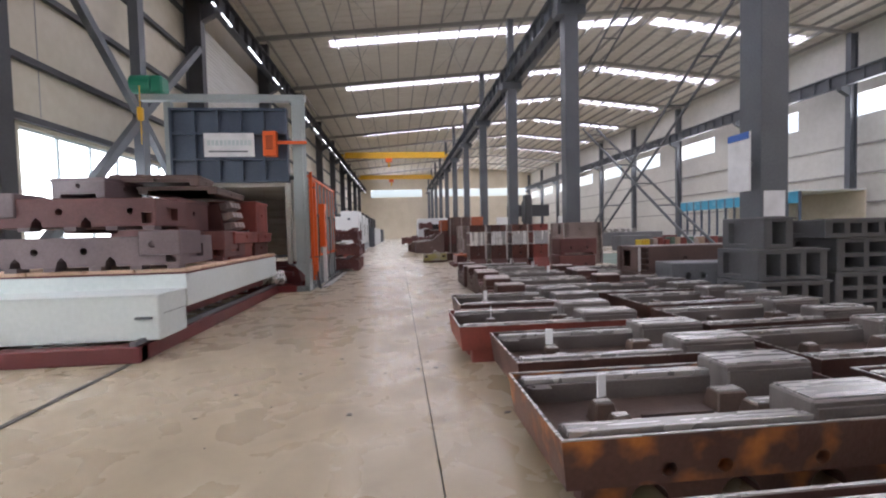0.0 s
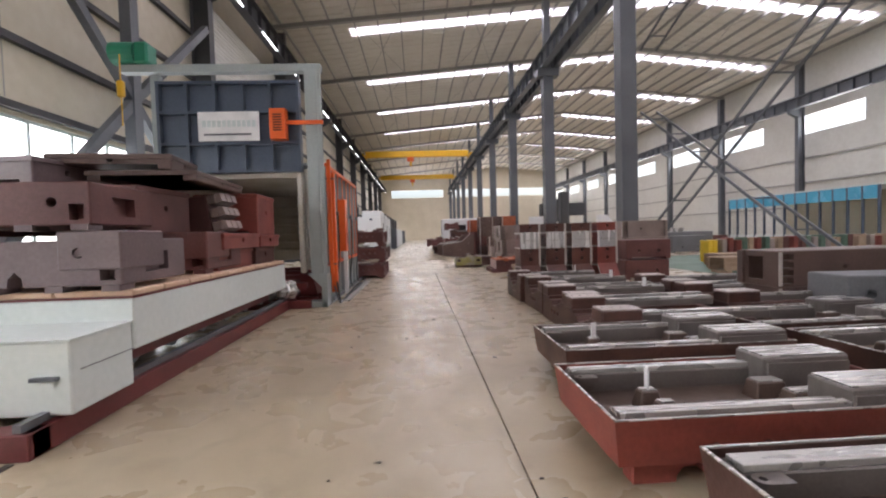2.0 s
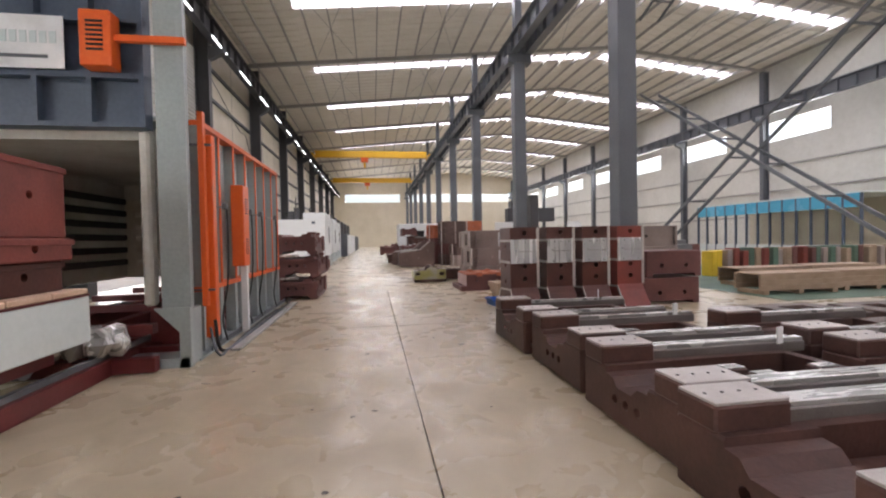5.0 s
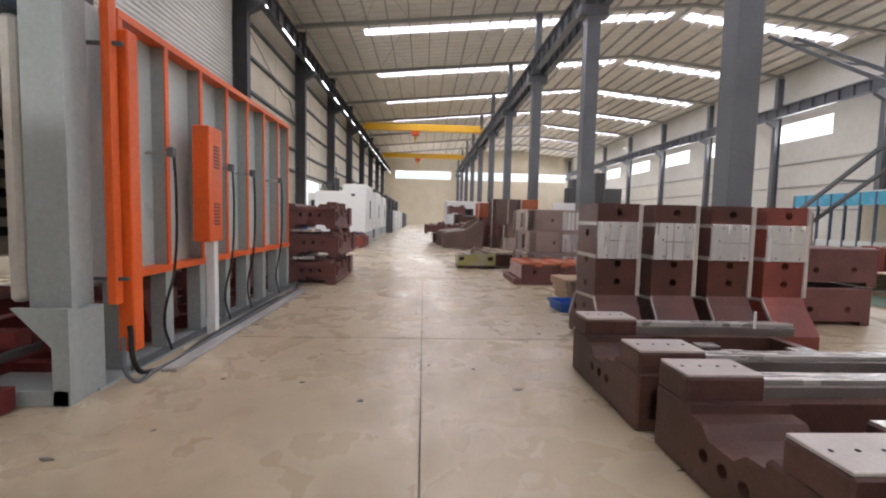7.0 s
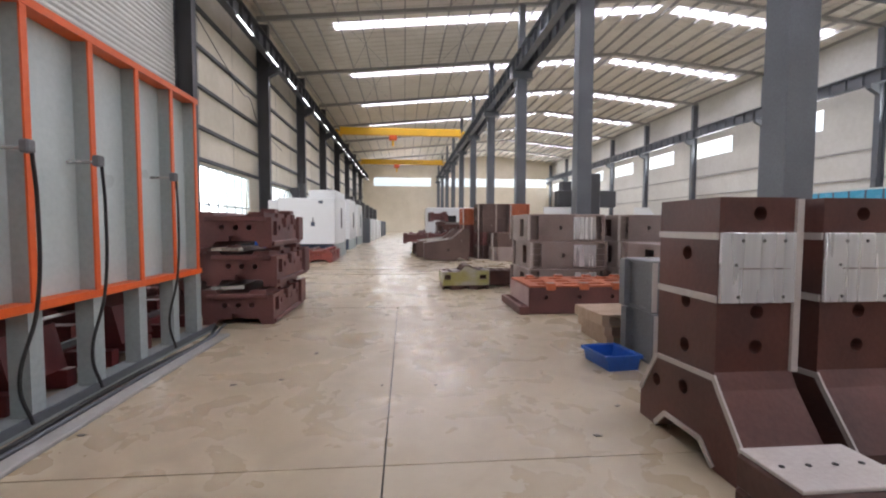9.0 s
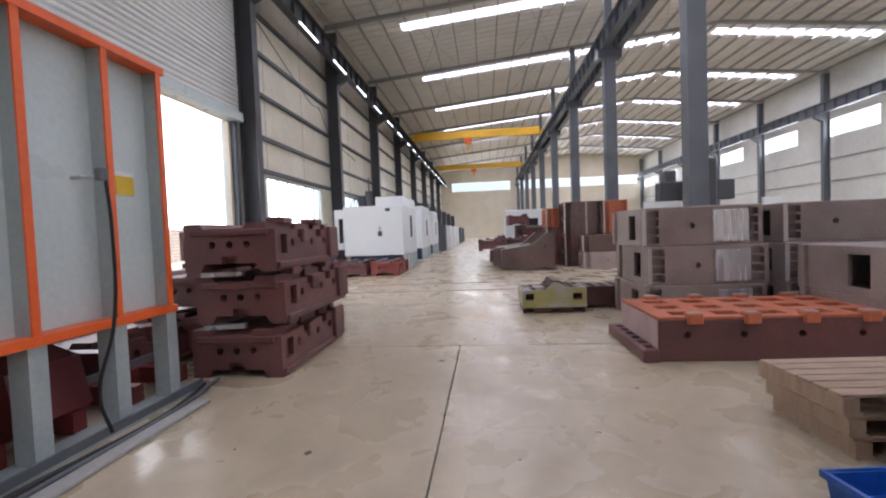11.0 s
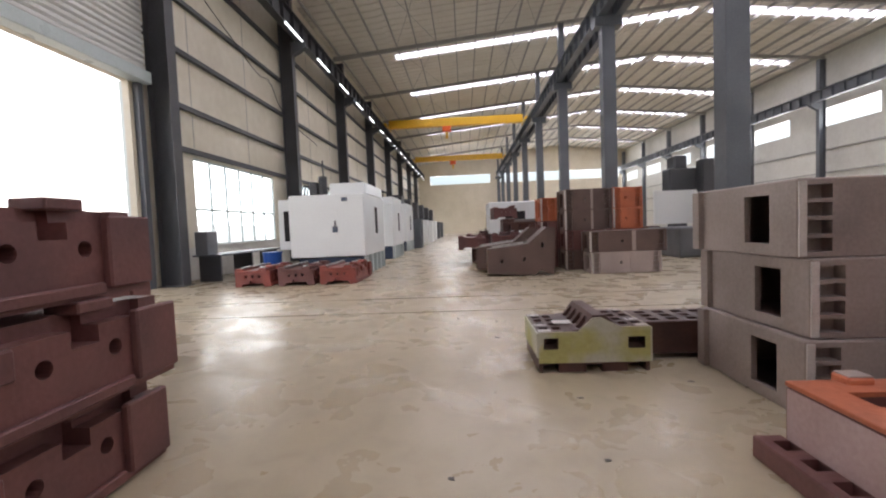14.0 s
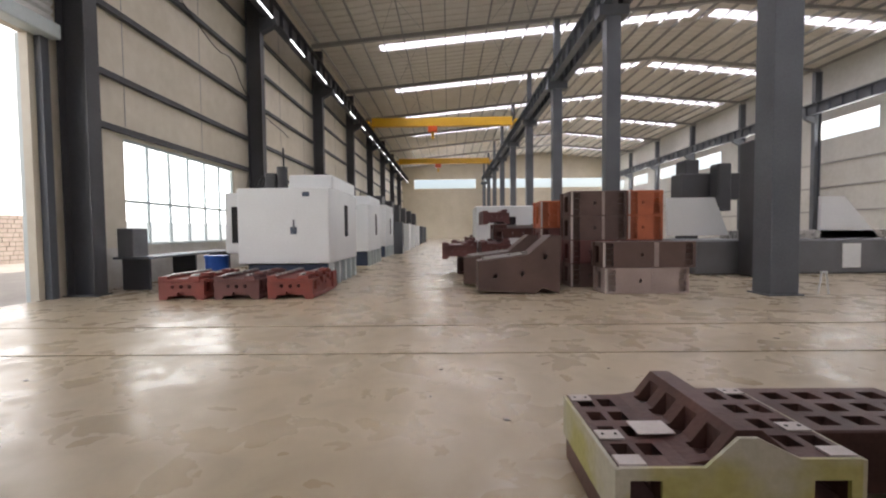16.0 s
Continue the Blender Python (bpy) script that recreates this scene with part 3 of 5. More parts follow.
# ---- furnace, its door and its car ----
def furnace():
    t = thing("heat_treatment_furnace", "grey steel heat treatment furnace with orange-edged ribs", "furnace", "", (0, 0, 0))
    # side wall panels and ribs
    part("side_panel", bm_box(-2.72, -2.66, 12.75, 17.86, 0.86, 3.25), M_FURN, t)
    part("back_panel", bm_box(-6.1, -2.72, 17.72, 17.8, 0.86, 3.25), M_FURN, t)
    part("far_side_panel", bm_box(-6.16, -6.1, 12.75, 17.8, 0.86, 3.25), M_FURN, t)
    part("roof_panel", bm_box(-6.1, -2.72, 12.75, 17.72, 3.19, 3.25), M_FURN, t)
    for y in (13.0, 13.7, 14.42, 15.12, 15.83, 16.53, 17.23, 17.84):
        # ribs are darker than the panels: their shading is in the colour
        rib = part("rib", bm_box(-2.66, -2.51, y - 0.03, y - 0.015, 0.93, 3.2), M_PORTAL, t)
        part("edge", bm_box(-2.52, -2.503, y - 0.045, y + 0.015, 0.93, 3.2), M_ORANGE, rib, "orange painted flange edge")
        bm = bm_box(-2.68, -2.52, y - 0.075, y - 0.06, 0.03, 0.86)
        box(bm, -2.68, -2.52, y + 0.045, y + 0.06, 0.03, 0.86)
        box(bm, -2.535, -2.52, y - 0.06, y + 0.045, 0.03, 0.86)
        part("leg", bm, M_PORTAL, t)
    for z in (0.86, 3.2):
        part("edge_rail", bm_box(-2.66, -2.495, 12.95, 17.9, z, z + 0.07), M_ORANGE, t, "orange painted edge rail")
    part("sill_channel", bm_box(-2.74, -2.42, 12.5, 18.15, 0.0, 0.03), M_PORTAL, t)
    part("foot_angle", bm_box(-2.43, -2.41, 12.9, 18.1, 0.03, 0.1), M_STEEL, t)
    part("floor_duct", bm_box(-2.2, -2.06, 12.95, 17.7, 0.0, 0.035, bevel=0.008), M_PURLIN, t, "grey cable duct on the floor")
    # lining and opening
    part("lining", bm_box(-2.96, -2.74, 12.66, 17.6, 0.8, 3.1, bevel=0.03), M_FIBRE, t)
    part("lining", bm_box(-6.08, -5.75, 12.62, 17.6, 0.8, 3.1, bevel=0.03), M_FIBRE, t)
    part("lining", bm_box(-5.75, -3.05, 17.4, 17.7, 0.8, 3.1), M_FIBRE, t)
    part("lining", bm_box(-5.75, -3.05, 12.62, 17.4, 2.9, 3.1), M_FIBRE, t)
    for k in range(6):
        z = 1.1 + k * 0.27
        part("heating_element", bm_box(-5.76, -5.66, 13.2, 17.3, z, z + 0.13, bevel=0.02), M_BLACK, t)
        part("heating_element", bm_box(-5.5, -3.3, 17.3, 17.42, z, z + 0.1, bevel=0.02), M_FIBRE, t)
    # portal
    part("portal_post", bm_box(-2.78, -2.52, 12.3, 12.6, 0.72, 5.2), M_PORTAL, t)
    part("portal_foot", bm_box(-2.56, -2.43, 12.26, 12.58, 0.03, 0.718), M_PORTAL, t)
    part("portal_post", bm_box(-6.16, -5.98, 12.56, 12.72, 0.0, 5.2), M_PORTAL, t)
    part("portal_flange", bm_box(-2.5, -2.42, 12.24, 12.297, 0.0, 5.2), M_PORTAL, t)
    bm = bmesh.new()
    prism(bm, [(-2.84, 0.75), (-2.55, 0.45), (-2.55, 0.0), (-2.42, 0.0), (-2.42, 0.75)], 12.2, 12.24, "y")
    part("gusset", bm, M_PORTAL, t)
    part("portal_beam", bm_box(-6.7, -2.44, 12.4, 12.62, 5.2, 5.36), M_PORTAL, t)
    part("seal_strip", bm_box(-3.05, -2.93, 12.42, 12.6, 0.75, 2.98, bevel=0.03), M_FIBRE, t, "white fibre seal")
    part("sill_beam", bm_box(-3.4, -2.44, 12.2, 12.6, 0.001, 0.12), M_PORTAL, t)
    return t


furnace()
# embedded rails before the car
er = thing("embedded_rail", "dark steel rails let into the floor", "rail")
for x in (-3.36, -5.84):
    part("rail", bm_box(x, x + 0.06, 0.5, 5.7, 0.0005, 0.008), M_JOINT, er)
# dark red car track running into the furnace
tr = thing("furnace_track", "maroon steel track leading into the furnace", "track")
for x in (-3.42, -5.9):
    part("track_beam", bm_box(x, x + 0.2, 5.75, 18.6, 0.0, 0.2, bevel=0.01), M_CARRED, tr)
    part("rail", bm_box(x + 0.07, x + 0.13, 5.75, 18.6, 0.2, 0.26), M_GREYCAST, tr)
for k in range(11):
    y = 12.0 + k * 0.62
    part("sleeper", bm_box(-5.7, -2.75, y, y + 0.12, 0.02, 0.19), M_CARRED, tr)
part("cross_beam", bm_box(-6.7, -3.22, 5.72, 5.92, 0.0, 0.2, bevel=0.01), M_CARRED, tr)
for y in (12.9, 13.8, 15.2, 16.6):
    bm = bmesh.new()
    prism(bm, [(-3.2, 0.2), (-2.8, 0.2), (-2.9, 0.62), (-3.2, 0.72)], y, y + 0.6, "y")
    part("guard_plate", bm, M_CARRED, tr)

for x in (-4.9, -4.0):
    part("inner_beam", bm_box(x, x + 0.16, 12.0, 18.4, 0.2, 0.42, bevel=0.01), M_CARRED, tr)
for y in (12.3, 14.4, 16.0, 17.5):
    part("cross_frame", bm_box(-5.7, -2.9, y, y + 0.14, 0.421, 0.54), M_CARRED, tr)
dr = thing("furnace_door", "raised slate-blue ribbed furnace door", "furnace door")
part("plate", bm_box(-5.94, -2.92, 12.46, 12.54, 3.0, 4.98), M_NAVY, dr)
for k in range(6):
    x = -5.94 + k * (3.02 - 0.06) / 5
    part("rib", bm_box(x, x + 0.06, 12.34, 12.46, 3.06, 4.92), M_NAVY, dr)
for z in (3.0, 3.6, 4.28, 4.92):
    part("rib", bm_box(-5.94, -2.92, 12.335, 12.459, z, z + 0.06), M_NAVY, dr)
part("lining", bm_box(-5.85, -3.0, 12.54, 12.62, 3.01, 4.9), M_FIBRE, dr)
sg = thing("sign_plate", "white metal maker's plate with rows of lettering", "sign")
part("board", bm_box(-5.07, -3.78, 12.315, 12.33, 3.68, 4.31), M_PAPER, sg)
for i in range(11):
    x = -4.98 + i * 0.105
    part("character", bm_box(x, x + 0.075, 12.308, 12.3149, 3.98, 4.12), M_FURN, sg, "dark grey lettering bar")
part("line_of_text", bm_box(-4.95, -3.95, 12.308, 12.3149, 3.8, 3.84), M_STEEL, sg, "small grey lettering bar")


def louvred_box(name, label, w, d, h, mat, rows):
    t = thing(name, label, "control box")
    part("housing", bm_box(-w / 2, w / 2, -d / 2, d / 2, 0, h, bevel=0.012), mat, t)
    return t


ob = louvred_box("junction_box", "orange louvred junction box on the furnace door", 0.34, 0.22, 0.66, M_ORANGE, 5)
# near-black bars paint the shade between the louvres
for i in range(7):
    part("louvre", bm_box(-0.09, 0.09, -0.118, -0.1102, 0.18 + i * 0.055, 0.205 + i * 0.055), M_DARK, ob)
part("conduit", bm_box(0.17, 0.95, -0.04, 0.03, 0.33, 0.41), M_ORANGE, ob)
place(ob, -3.33, 12.22, 3.66)
ob = louvred_box("control_box", "tall orange louvred control box on the furnace side", 0.2, 0.34, 1.36, M_ORANGE, 8)
for i in range(7):
    for z0 in (0.2, 0.88):
        part("louvre", bm_box(0.1002, 0.107, -0.06, 0.08, z0 + i * 0.04, z0 + 0.02 + i * 0.04), M_CARRED, ob)
part("conduit", bm_box(0.0, 0.1, -0.07, 0.03, -1.13, 0), M_WHITE, ob, "white conduit pipe")
place(ob, -2.39, 14.3, 1.15)
tb = thing("counterweight_guard", "bright orange channel guards beside the furnace portal", "guard")
part("channel", bm_box(-2.44, -2.3, 12.76, 12.9, 0.25, 3.02, bevel=0.01), M_ORANGE, tb)
part("channel", bm_box(-2.43, -2.36, 12.63, 12.72, 0.7, 3.3), M_ORANGE, tb)
for z in (0.9, 2.85):
    part("bracket", bm_box(-2.6, -2.28, 12.66, 12.69, z, z + 0.03), M_STEEL, tb)
# cables
def hose(name, label, pts, r, mat):
    cu = bpy.data.curves.new(name, "CURVE")
    cu.dimensions, cu.bevel_depth, cu.bevel_resolution = "3D", r, 2
    sp = cu.splines.new("BEZIER")
    sp.bezier_points.add(len(pts) - 1)
    for b, p in zip(sp.bezier_points, pts):
        b.co = p
        b.handle_left_type = b.handle_right_type = "AUTO"
    cu.materials.append(mat)
    tmp = new("work", cu)
    me = bpy.data.meshes.new_from_object(tmp.evaluated_get(bpy.context.evaluated_depsgraph_get()))
    bpy.data.objects.remove(tmp)
    ob = new(name, me)
    return tagged(ob, label, "cable", "cables")


for y in (13.55, 14.95, 15.7, 17.0):
    tc = thing("thermocouple", "steel thermocouple probe in the furnace side", "probe", "thermocouples", (0, y, 0))
    part("stem", cyl(bmesh.new(), (-2.66, 0, 2.1), (-2.4, 0, 2.1), 0.014, 8), M_MACH, tc)
    part("head", bm_box(-2.43, -2.36, -0.04, 0.04, 2.06, 2.16, bevel=0.012), M_GREYCAST, tc)
    hose("cable", "black rubber cable hanging down the furnace side", [(-2.38, y + 0.02, 2.08), (-2.38, y + 0.05, 1.7), (-2.4, y + 0.03, 0.9), (-2.44, y - 0.1, 0.35), (-2.4, y - 0.05, 0.05)], 0.014, M_BLACK)
hose("floor_cable", "black rubber cable along the floor by the furnace", [(-2.3, 12.7, 0.5), (-2.26, 12.72, 0.12), (-2.26, 12.9, 0.03), (-2.28, 14, 0.03), (-2.33, 16, 0.03), (-2.25, 17.4, 0.03), (-2.4, 18.1, 0.04)], 0.022, M_BLACK)
hose("floor_cable", "grey cable along the floor by the furnace", [(-2.36, 12.7, 0.4), (-2.25, 12.62, 0.06), (-2.23, 12.95, 0.03), (-2.235, 14.2, 0.03), (-2.24, 16.2, 0.03), (-2.23, 17.5, 0.03), (-2.36, 18.3, 0.04)], 0.018, M_STEEL)
wl = thing("warning_label", "yellow warning sticker on the furnace panel", "sticker")
part("sheet", bm_box(-2.659, -2.652, 17.42, 17.62, 2.0, 2.17), M_YELLOWL, wl)
part("header", bm_box(-2.659, -2.6515, 17.42, 17.62, 2.172, 2.21), M_PAPER, wl)
hm = thing("hoist_motor", "green hoist motor on the portal beam", "motor")
part("motor", cyl(bmesh.new(), (-6.85, 12.5, 5.62), (-6.35, 12.5, 5.62), 0.24, 16), M_GREEN, hm)
part("gearbox", bm_box(-6.35, -6.05, 12.3, 12.7, 5.36, 5.82, bevel=0.04), M_GREEN, hm)
part("chain", cyl(bmesh.new(), (-6.55, 12.2, 4.0), (-6.55, 12.2, 5.5), 0.012, 6), M_YELLOW, hm)
part("hook_block", bm_box(-6.62, -6.48, 12.14, 12.26, 4.6, 4.95, bevel=0.03), M_YELLOW, hm)

car = thing("furnace_car", "insulated furnace car clad in pale blue sheet", "furnace car")
part("front_cladding", bm_box(-6.6, -3.12, 6.0, 6.74, 0.22, 0.8, bevel=0.012), M_INSUL, car)
part("cover_sheet", bm_box(-6.62, -3.1, 5.985, 6.745, 0.8, 0.815), M_INSUL, car)
part("seam", bm_box(-3.119, -3.112, 6.1, 6.73, 0.55, 0.556), M_STEEL, car)
part("handle", bm_box(-3.4, -3.2, 5.96, 5.999, 0.5, 0.53), M_STEEL, car)
part("side_cladding", bm_box(-6.0, -3.1, 6.75, 11.45, 0.54, 1.02, bevel=0.012), M_INSUL, car)
part("deck_edge", bm_box(-6.0, -3.1, 6.75, 11.45, 1.02, 1.04), M_CARRED, car)
for i in range(4):
    for j in range(9):
        x, y = -6.0 + i * 0.725, 6.76 + j * 0.521
        part("deck_slab", bm_box(x + 0.005, x + 0.72, y + 0.005, y + 0.515, 1.04, 1.1, bevel=0.012), M_DECK, car)
for x in (-5.8, -3.56):
    part("side_sill", bm_box(x, x + 0.14, 6.2, 11.4, 0.33, 0.538), M_CARRED, car)
    for k in range(7):
        y = 6.5 + k * 0.76
        part("wheel", cyl(bmesh.new(), (x + 0.02, y, 0.4), (x + 0.11, y, 0.4), 0.13, 14), M_GREYCAST, car)


# ---- castings ----
def holes(bm, spots, axis, depth_at, r, through_len=0.12):
    """Round holes cut into bm. spots: (u, z) on the face across the axis."""
    c = bmesh.new()
    for u, z in spots:
        if axis == "y":
            cyl(c, (u, depth_at - through_len, z), (u, depth_at + through_len, z), r, 16)
        else:
            cyl(c, (depth_at - through_len, u, z), (depth_at + through_len, u, z), r, 16)
    return carve(bm, c)


def block_casting(name, label, lx, ly, h, mat, holes_y=(), holes_x=(), windows=(), r=0.05, feet=True, group=""):
    """A rough casting of lx by ly by h round its own middle: open underside, cored holes in ends and sides."""
    t = thing(name, label, "casting", group)
    bm = bm_box(-lx / 2, lx / 2, -ly / 2, ly / 2, 0.0, h, bevel=0.015)
    c = bmesh.new()
    if feet:
        box(c, -lx / 2 + 0.16, lx / 2 - 0.16, -ly / 2 - 0.1, ly / 2 + 0.1, -0.1, 0.07)
    for u, z in holes_y:
        for s in (-1, 1):
            cyl(c, (u, s * ly / 2 - 0.13, z), (u, s * ly / 2 + 0.13, z), r, 14)
    for u, z in holes_x:
        for s in (-1, 1):
            cyl(c, (s * lx / 2 - 0.13, u, z), (s * lx / 2 + 0.13, u, z), r, 14)
    for x0, x1, y0, y1, z0, z1 in windows:
        box(c, x0, x1, y0, y1, z0, z1)
    if c.verts:
        bm = carve(bm, c)
    else:
        c.free()
    part("body", bm, mat, t)
    return t


# bed castings with a tray rim, guideways and bolting pads
def tray_bed(mat, pan, w=1.1, length=2.2):
    """x from 0 to length, y from 0 to w, rim at 0.45."""
    t = thing("machine_bed", "red-brown machine bed casting with bright machined guideways, on the floor", "machine bed", "tray beds")
    shell = bm_box(0, length, 0, w, 0.17, 0.45, taper=0.035)
    c = bm_box(0.022, length - 0.022, 0.022, w - 0.022, 0.29, 0.6)
    for x in (0.6, 0.92, 1.5):
        for y in (0.0, w):
            cyl(c, (x, y - 0.09, 0.25), (x, y + 0.09, 0.25), 0.045, 14)
    part("tray", carve(shell, c), mat, t)
    part("pan_floor", bm_box(0.024, length - 0.024, 0.024, w - 0.024, 0.286, 0.296), pan, t, "oily brown pan floor")
    for y0 in (0.0, w - 0.018):
        part("rim", bm_box(0, length, y0, y0 + 0.018, 0.45, 0.458), M_MACH, t, "bare bright rim")
    part("rim", bm_box(0, 0.018, 0.018, w - 0.018, 0.45, 0.458), M_MACH, t, "bare bright rim")
    body = bm_box(0.16, length - 0.08, 0.13, w - 0.13, 0.0, 0.175, bevel=0.01)
    c = bmesh.new()
    for y in (0.36, w - 0.36):
        cyl(c, (0.0, y, 0.02), (0.4, y, 0.02), 0.11, 16)
    for x in (0.55, 1.1, 1.65):
        cyl(c, (x, 0.0, 0.0), (x, 0.3, 0.0), 0.12, 16)
        cyl(c, (x, w - 0.3, 0.0), (x, w, 0.0), 0.12, 16)
    part("base", carve(body, c), mat, t)
    for y, eye in ((0.06, 0.235), (w - 0.22, w - 0.255)):
        g = part("guideway", bm_box(0.06, length - 0.3, y, y + 0.16, 0.29, 0.43, bevel=0.008), M_IRON, t, "grey scraped guideway")
        part("ground_face", bm_box(0.065, length - 0.31, y + 0.012, y + 0.07, 0.43, 0.468, bevel=0.004), M_MACH, g, "ground steel guide face")
        part("ground_face", bm_box(0.08, length - 0.31, y + 0.084, y + 0.15, 0.4305, 0.452, bevel=0.004), M_MACH, g, "ground steel guide face")
        lug = bmesh.new()
        cyl(lug, (0.12, eye, 0.39), (0.12, eye, 0.43), 0.045, 16)
        box(lug, 0.12, 0.24, eye - 0.045, eye + 0.045, 0.391, 0.429)
        hole = cyl(bmesh.new(), (0.12, eye, 0.3), (0.12, eye, 0.5), 0.018, 12)
        part("eye_lug", carve(lug, hole), M_IRON, g)
    for x0, x1, y0, y1, h in ((0.42, 0.54, 0.5, 0.59, 0.42), (0.46, 0.57, 0.34, 0.42, 0.4), (1.3, 1.5, 0.56, 0.68, 0.42), (1.4, 1.6, 0.36, 0.48, 0.41)):
        p = part("boss", bm_box(x0, x1, y0, y1, 0.29, h, bevel=0.008, taper=-0.025), pan, t)
        part("pad", bm_box(x0 + 0.01, x1 - 0.01, y0 + 0.01, y1 - 0.01, h, h + 0.008), M_MACH, p, "machined pad")
    part("cross_rib", bm_box(0.75, 1.25, w / 2 - 0.012, w / 2 + 0.012, 0.29, 0.315), pan, t)
    for y0 in (0.07, w - 0.37):
        p = part("bearing_block", bm_box(length - 0.72, length - 0.04, y0, y0 + 0.3, 0.292, 0.54, bevel=0.012), M_IRON, t, "grey bearing block")
        part("pad", bm_box(length - 0.7, length - 0.06, y0 + 0.015, y0 + 0.285, 0.54, 0.552), M_MACH, p, "machined pad")
        part("pad_step", bm_box(length - 0.7, length - 0.06, y0 - 0.02, y0, 0.3, 0.5), M_IRON, p)
    return t


def paper_tag(x, y, z, turn=0):
    t = thing("paper_tag", "white rolled paper tag standing on a casting", "paper tag", "tags", (x, y, z), turn)
    part("sheet", bm_box(-0.035, 0.035, -0.006, 0.006, 0.0, 0.15), M_PAPER, t)


tray_r = tray_bed(M_BED, M_PAN)
tray_d = tray_bed(M_RED, M_PAN)
place(tray_r, 0.9, 0.5)
place(tray_d, 0.66, 4.87)
tray_o = tray_bed(M_STAIN, M_PAN)
place(tray_o, 0.8, 2.12)
for x, y in ((0.94, 3.45), (0.88, 6.34)):
    copy_thing(tray_r, pose(x, y, 0))
for x, y in ((3.35, 0.4), (3.35, 1.8), (3.3, 3.1), (3.35, 4.4), (3.4, 5.7), (3.3, 7.0)):
    copy_thing(tray_r, pose(x, y, 0, 0, 0, 1.5))
paper_tag(1.3, 2.72, 0.43, 20)
paper_tag(1.42, 4.06, 0.43, -15)
paper_tag(1.36, 6.88, 0.43, 30)
paper_tag(1.14, 5.42, 0.43, 80)


def column_bed(mat):
    """A taller bed; x from 0 to 2.1, y from 0 to 1.35."""
    t = thing("saddle_bed", "brown machine bed casting with raised machined end pads", "machine bed", "solid beds")
    body = bm_box(0.0, 1.9, 0.0, 1.35, 0.0, 0.43, bevel=0.02)
    c = bmesh.new()
    box(c, 0.62, 1.78, 0.36, 0.99, 0.22, 0.6)
    prism(c, [(0.36, 0.6), (0.4, 0.38), (0.52, 0.37), (0.6, 0.3), (0.8, 0.3), (0.86, 0.37), (0.96, 0.38), (1.0, 0.6)], -0.1, 0.63, "x")
    box(c, 0.1, 0.34, -0.1, 0.22, 0.09, 0.3)
    box(c, 0.1, 0.34, 1.13, 1.45, 0.09, 0.3)
    box(c, 0.3, 1.6, -0.1, 1.45, -0.1, 0.06)
    for y in (0.52, 0.675, 0.83):
        cyl(c, (-0.1, y, 0.2), (0.2, y, 0.2), 0.04, 14)
    for x in (0.7, 1.1, 1.5):
        cyl(c, (x, -0.1, 0.24), (x, 0.2, 0.24), 0.05, 14)
    part("body", carve(body, c), mat, t)
    for y0 in (0.0, 1.02):
        p = part("end_pad", bm_box(0.004, 0.5, y0 + 0.004, y0 + 0.326, 0.42, 0.575, bevel=0.015), mat, t)
        part("pad_face", bm_box(0.012, 0.49, y0 + 0.012, y0 + 0.318, 0.575, 0.592, bevel=0.003), M_PAD, p, "bare machined pad")
        # bolt holes are near-black discs, their inner shade given by colour
        for k in range(4):
            x = 0.07 + 0.115 * k
            part("bolt_hole", cyl(bmesh.new(), (x, y0 + 0.165, 0.5925), (x, y0 + 0.165, 0.596), 0.011, 8), M_DARK, p)
        g = part("guideway", bm_box(0.5, 2.1, y0 + 0.05, y0 + 0.27, 0.41, 0.51, bevel=0.01), M_IRON, t, "grey scraped guideway")
        part("ground_face", bm_box(0.52, 2.08, y0 + 0.06, y0 + 0.14, 0.51, 0.545, bevel=0.004), M_MACH, g, "ground steel guide face")
        part("ground_face", bm_box(0.52, 2.08, y0 + 0.16, y0 + 0.26, 0.5105, 0.525, bevel=0.004), M_MACH, g, "ground steel guide face")
    for x0, y0 in ((0.85, 0.62), (0.97, 0.42), (1.6, 0.5)):
        p = part("boss", bm_box(x0, x0 + 0.2, y0, y0 + 0.13, 0.22, 0.44, bevel=0.01, taper=-0.02), mat, t)
        part("pad", bm_box(x0 + 0.01, x0 + 0.19, y0 + 0.01, y0 + 0.12, 0.44, 0.45), M_MACH, p, "machined pad")
    return t


sb = column_bed(M_BED)
place(sb, 1.77, 11.82)
for x, y in ((1.82, 10.32), (1.78, 8.82), (1.7, 7.46)):
    copy_thing(sb, pose(x, y, 0))
for x, y in ((4.0, 8.5), (4.05, 10.0)):
    copy_thing(sb, pose(x, y, 0))
paper_tag(3.3, 12.7, 0.55, 60)
paper_tag(3.5, 11.2, 0.55, 10)
paper_tag(3.4, 9.7, 0.55, 10)


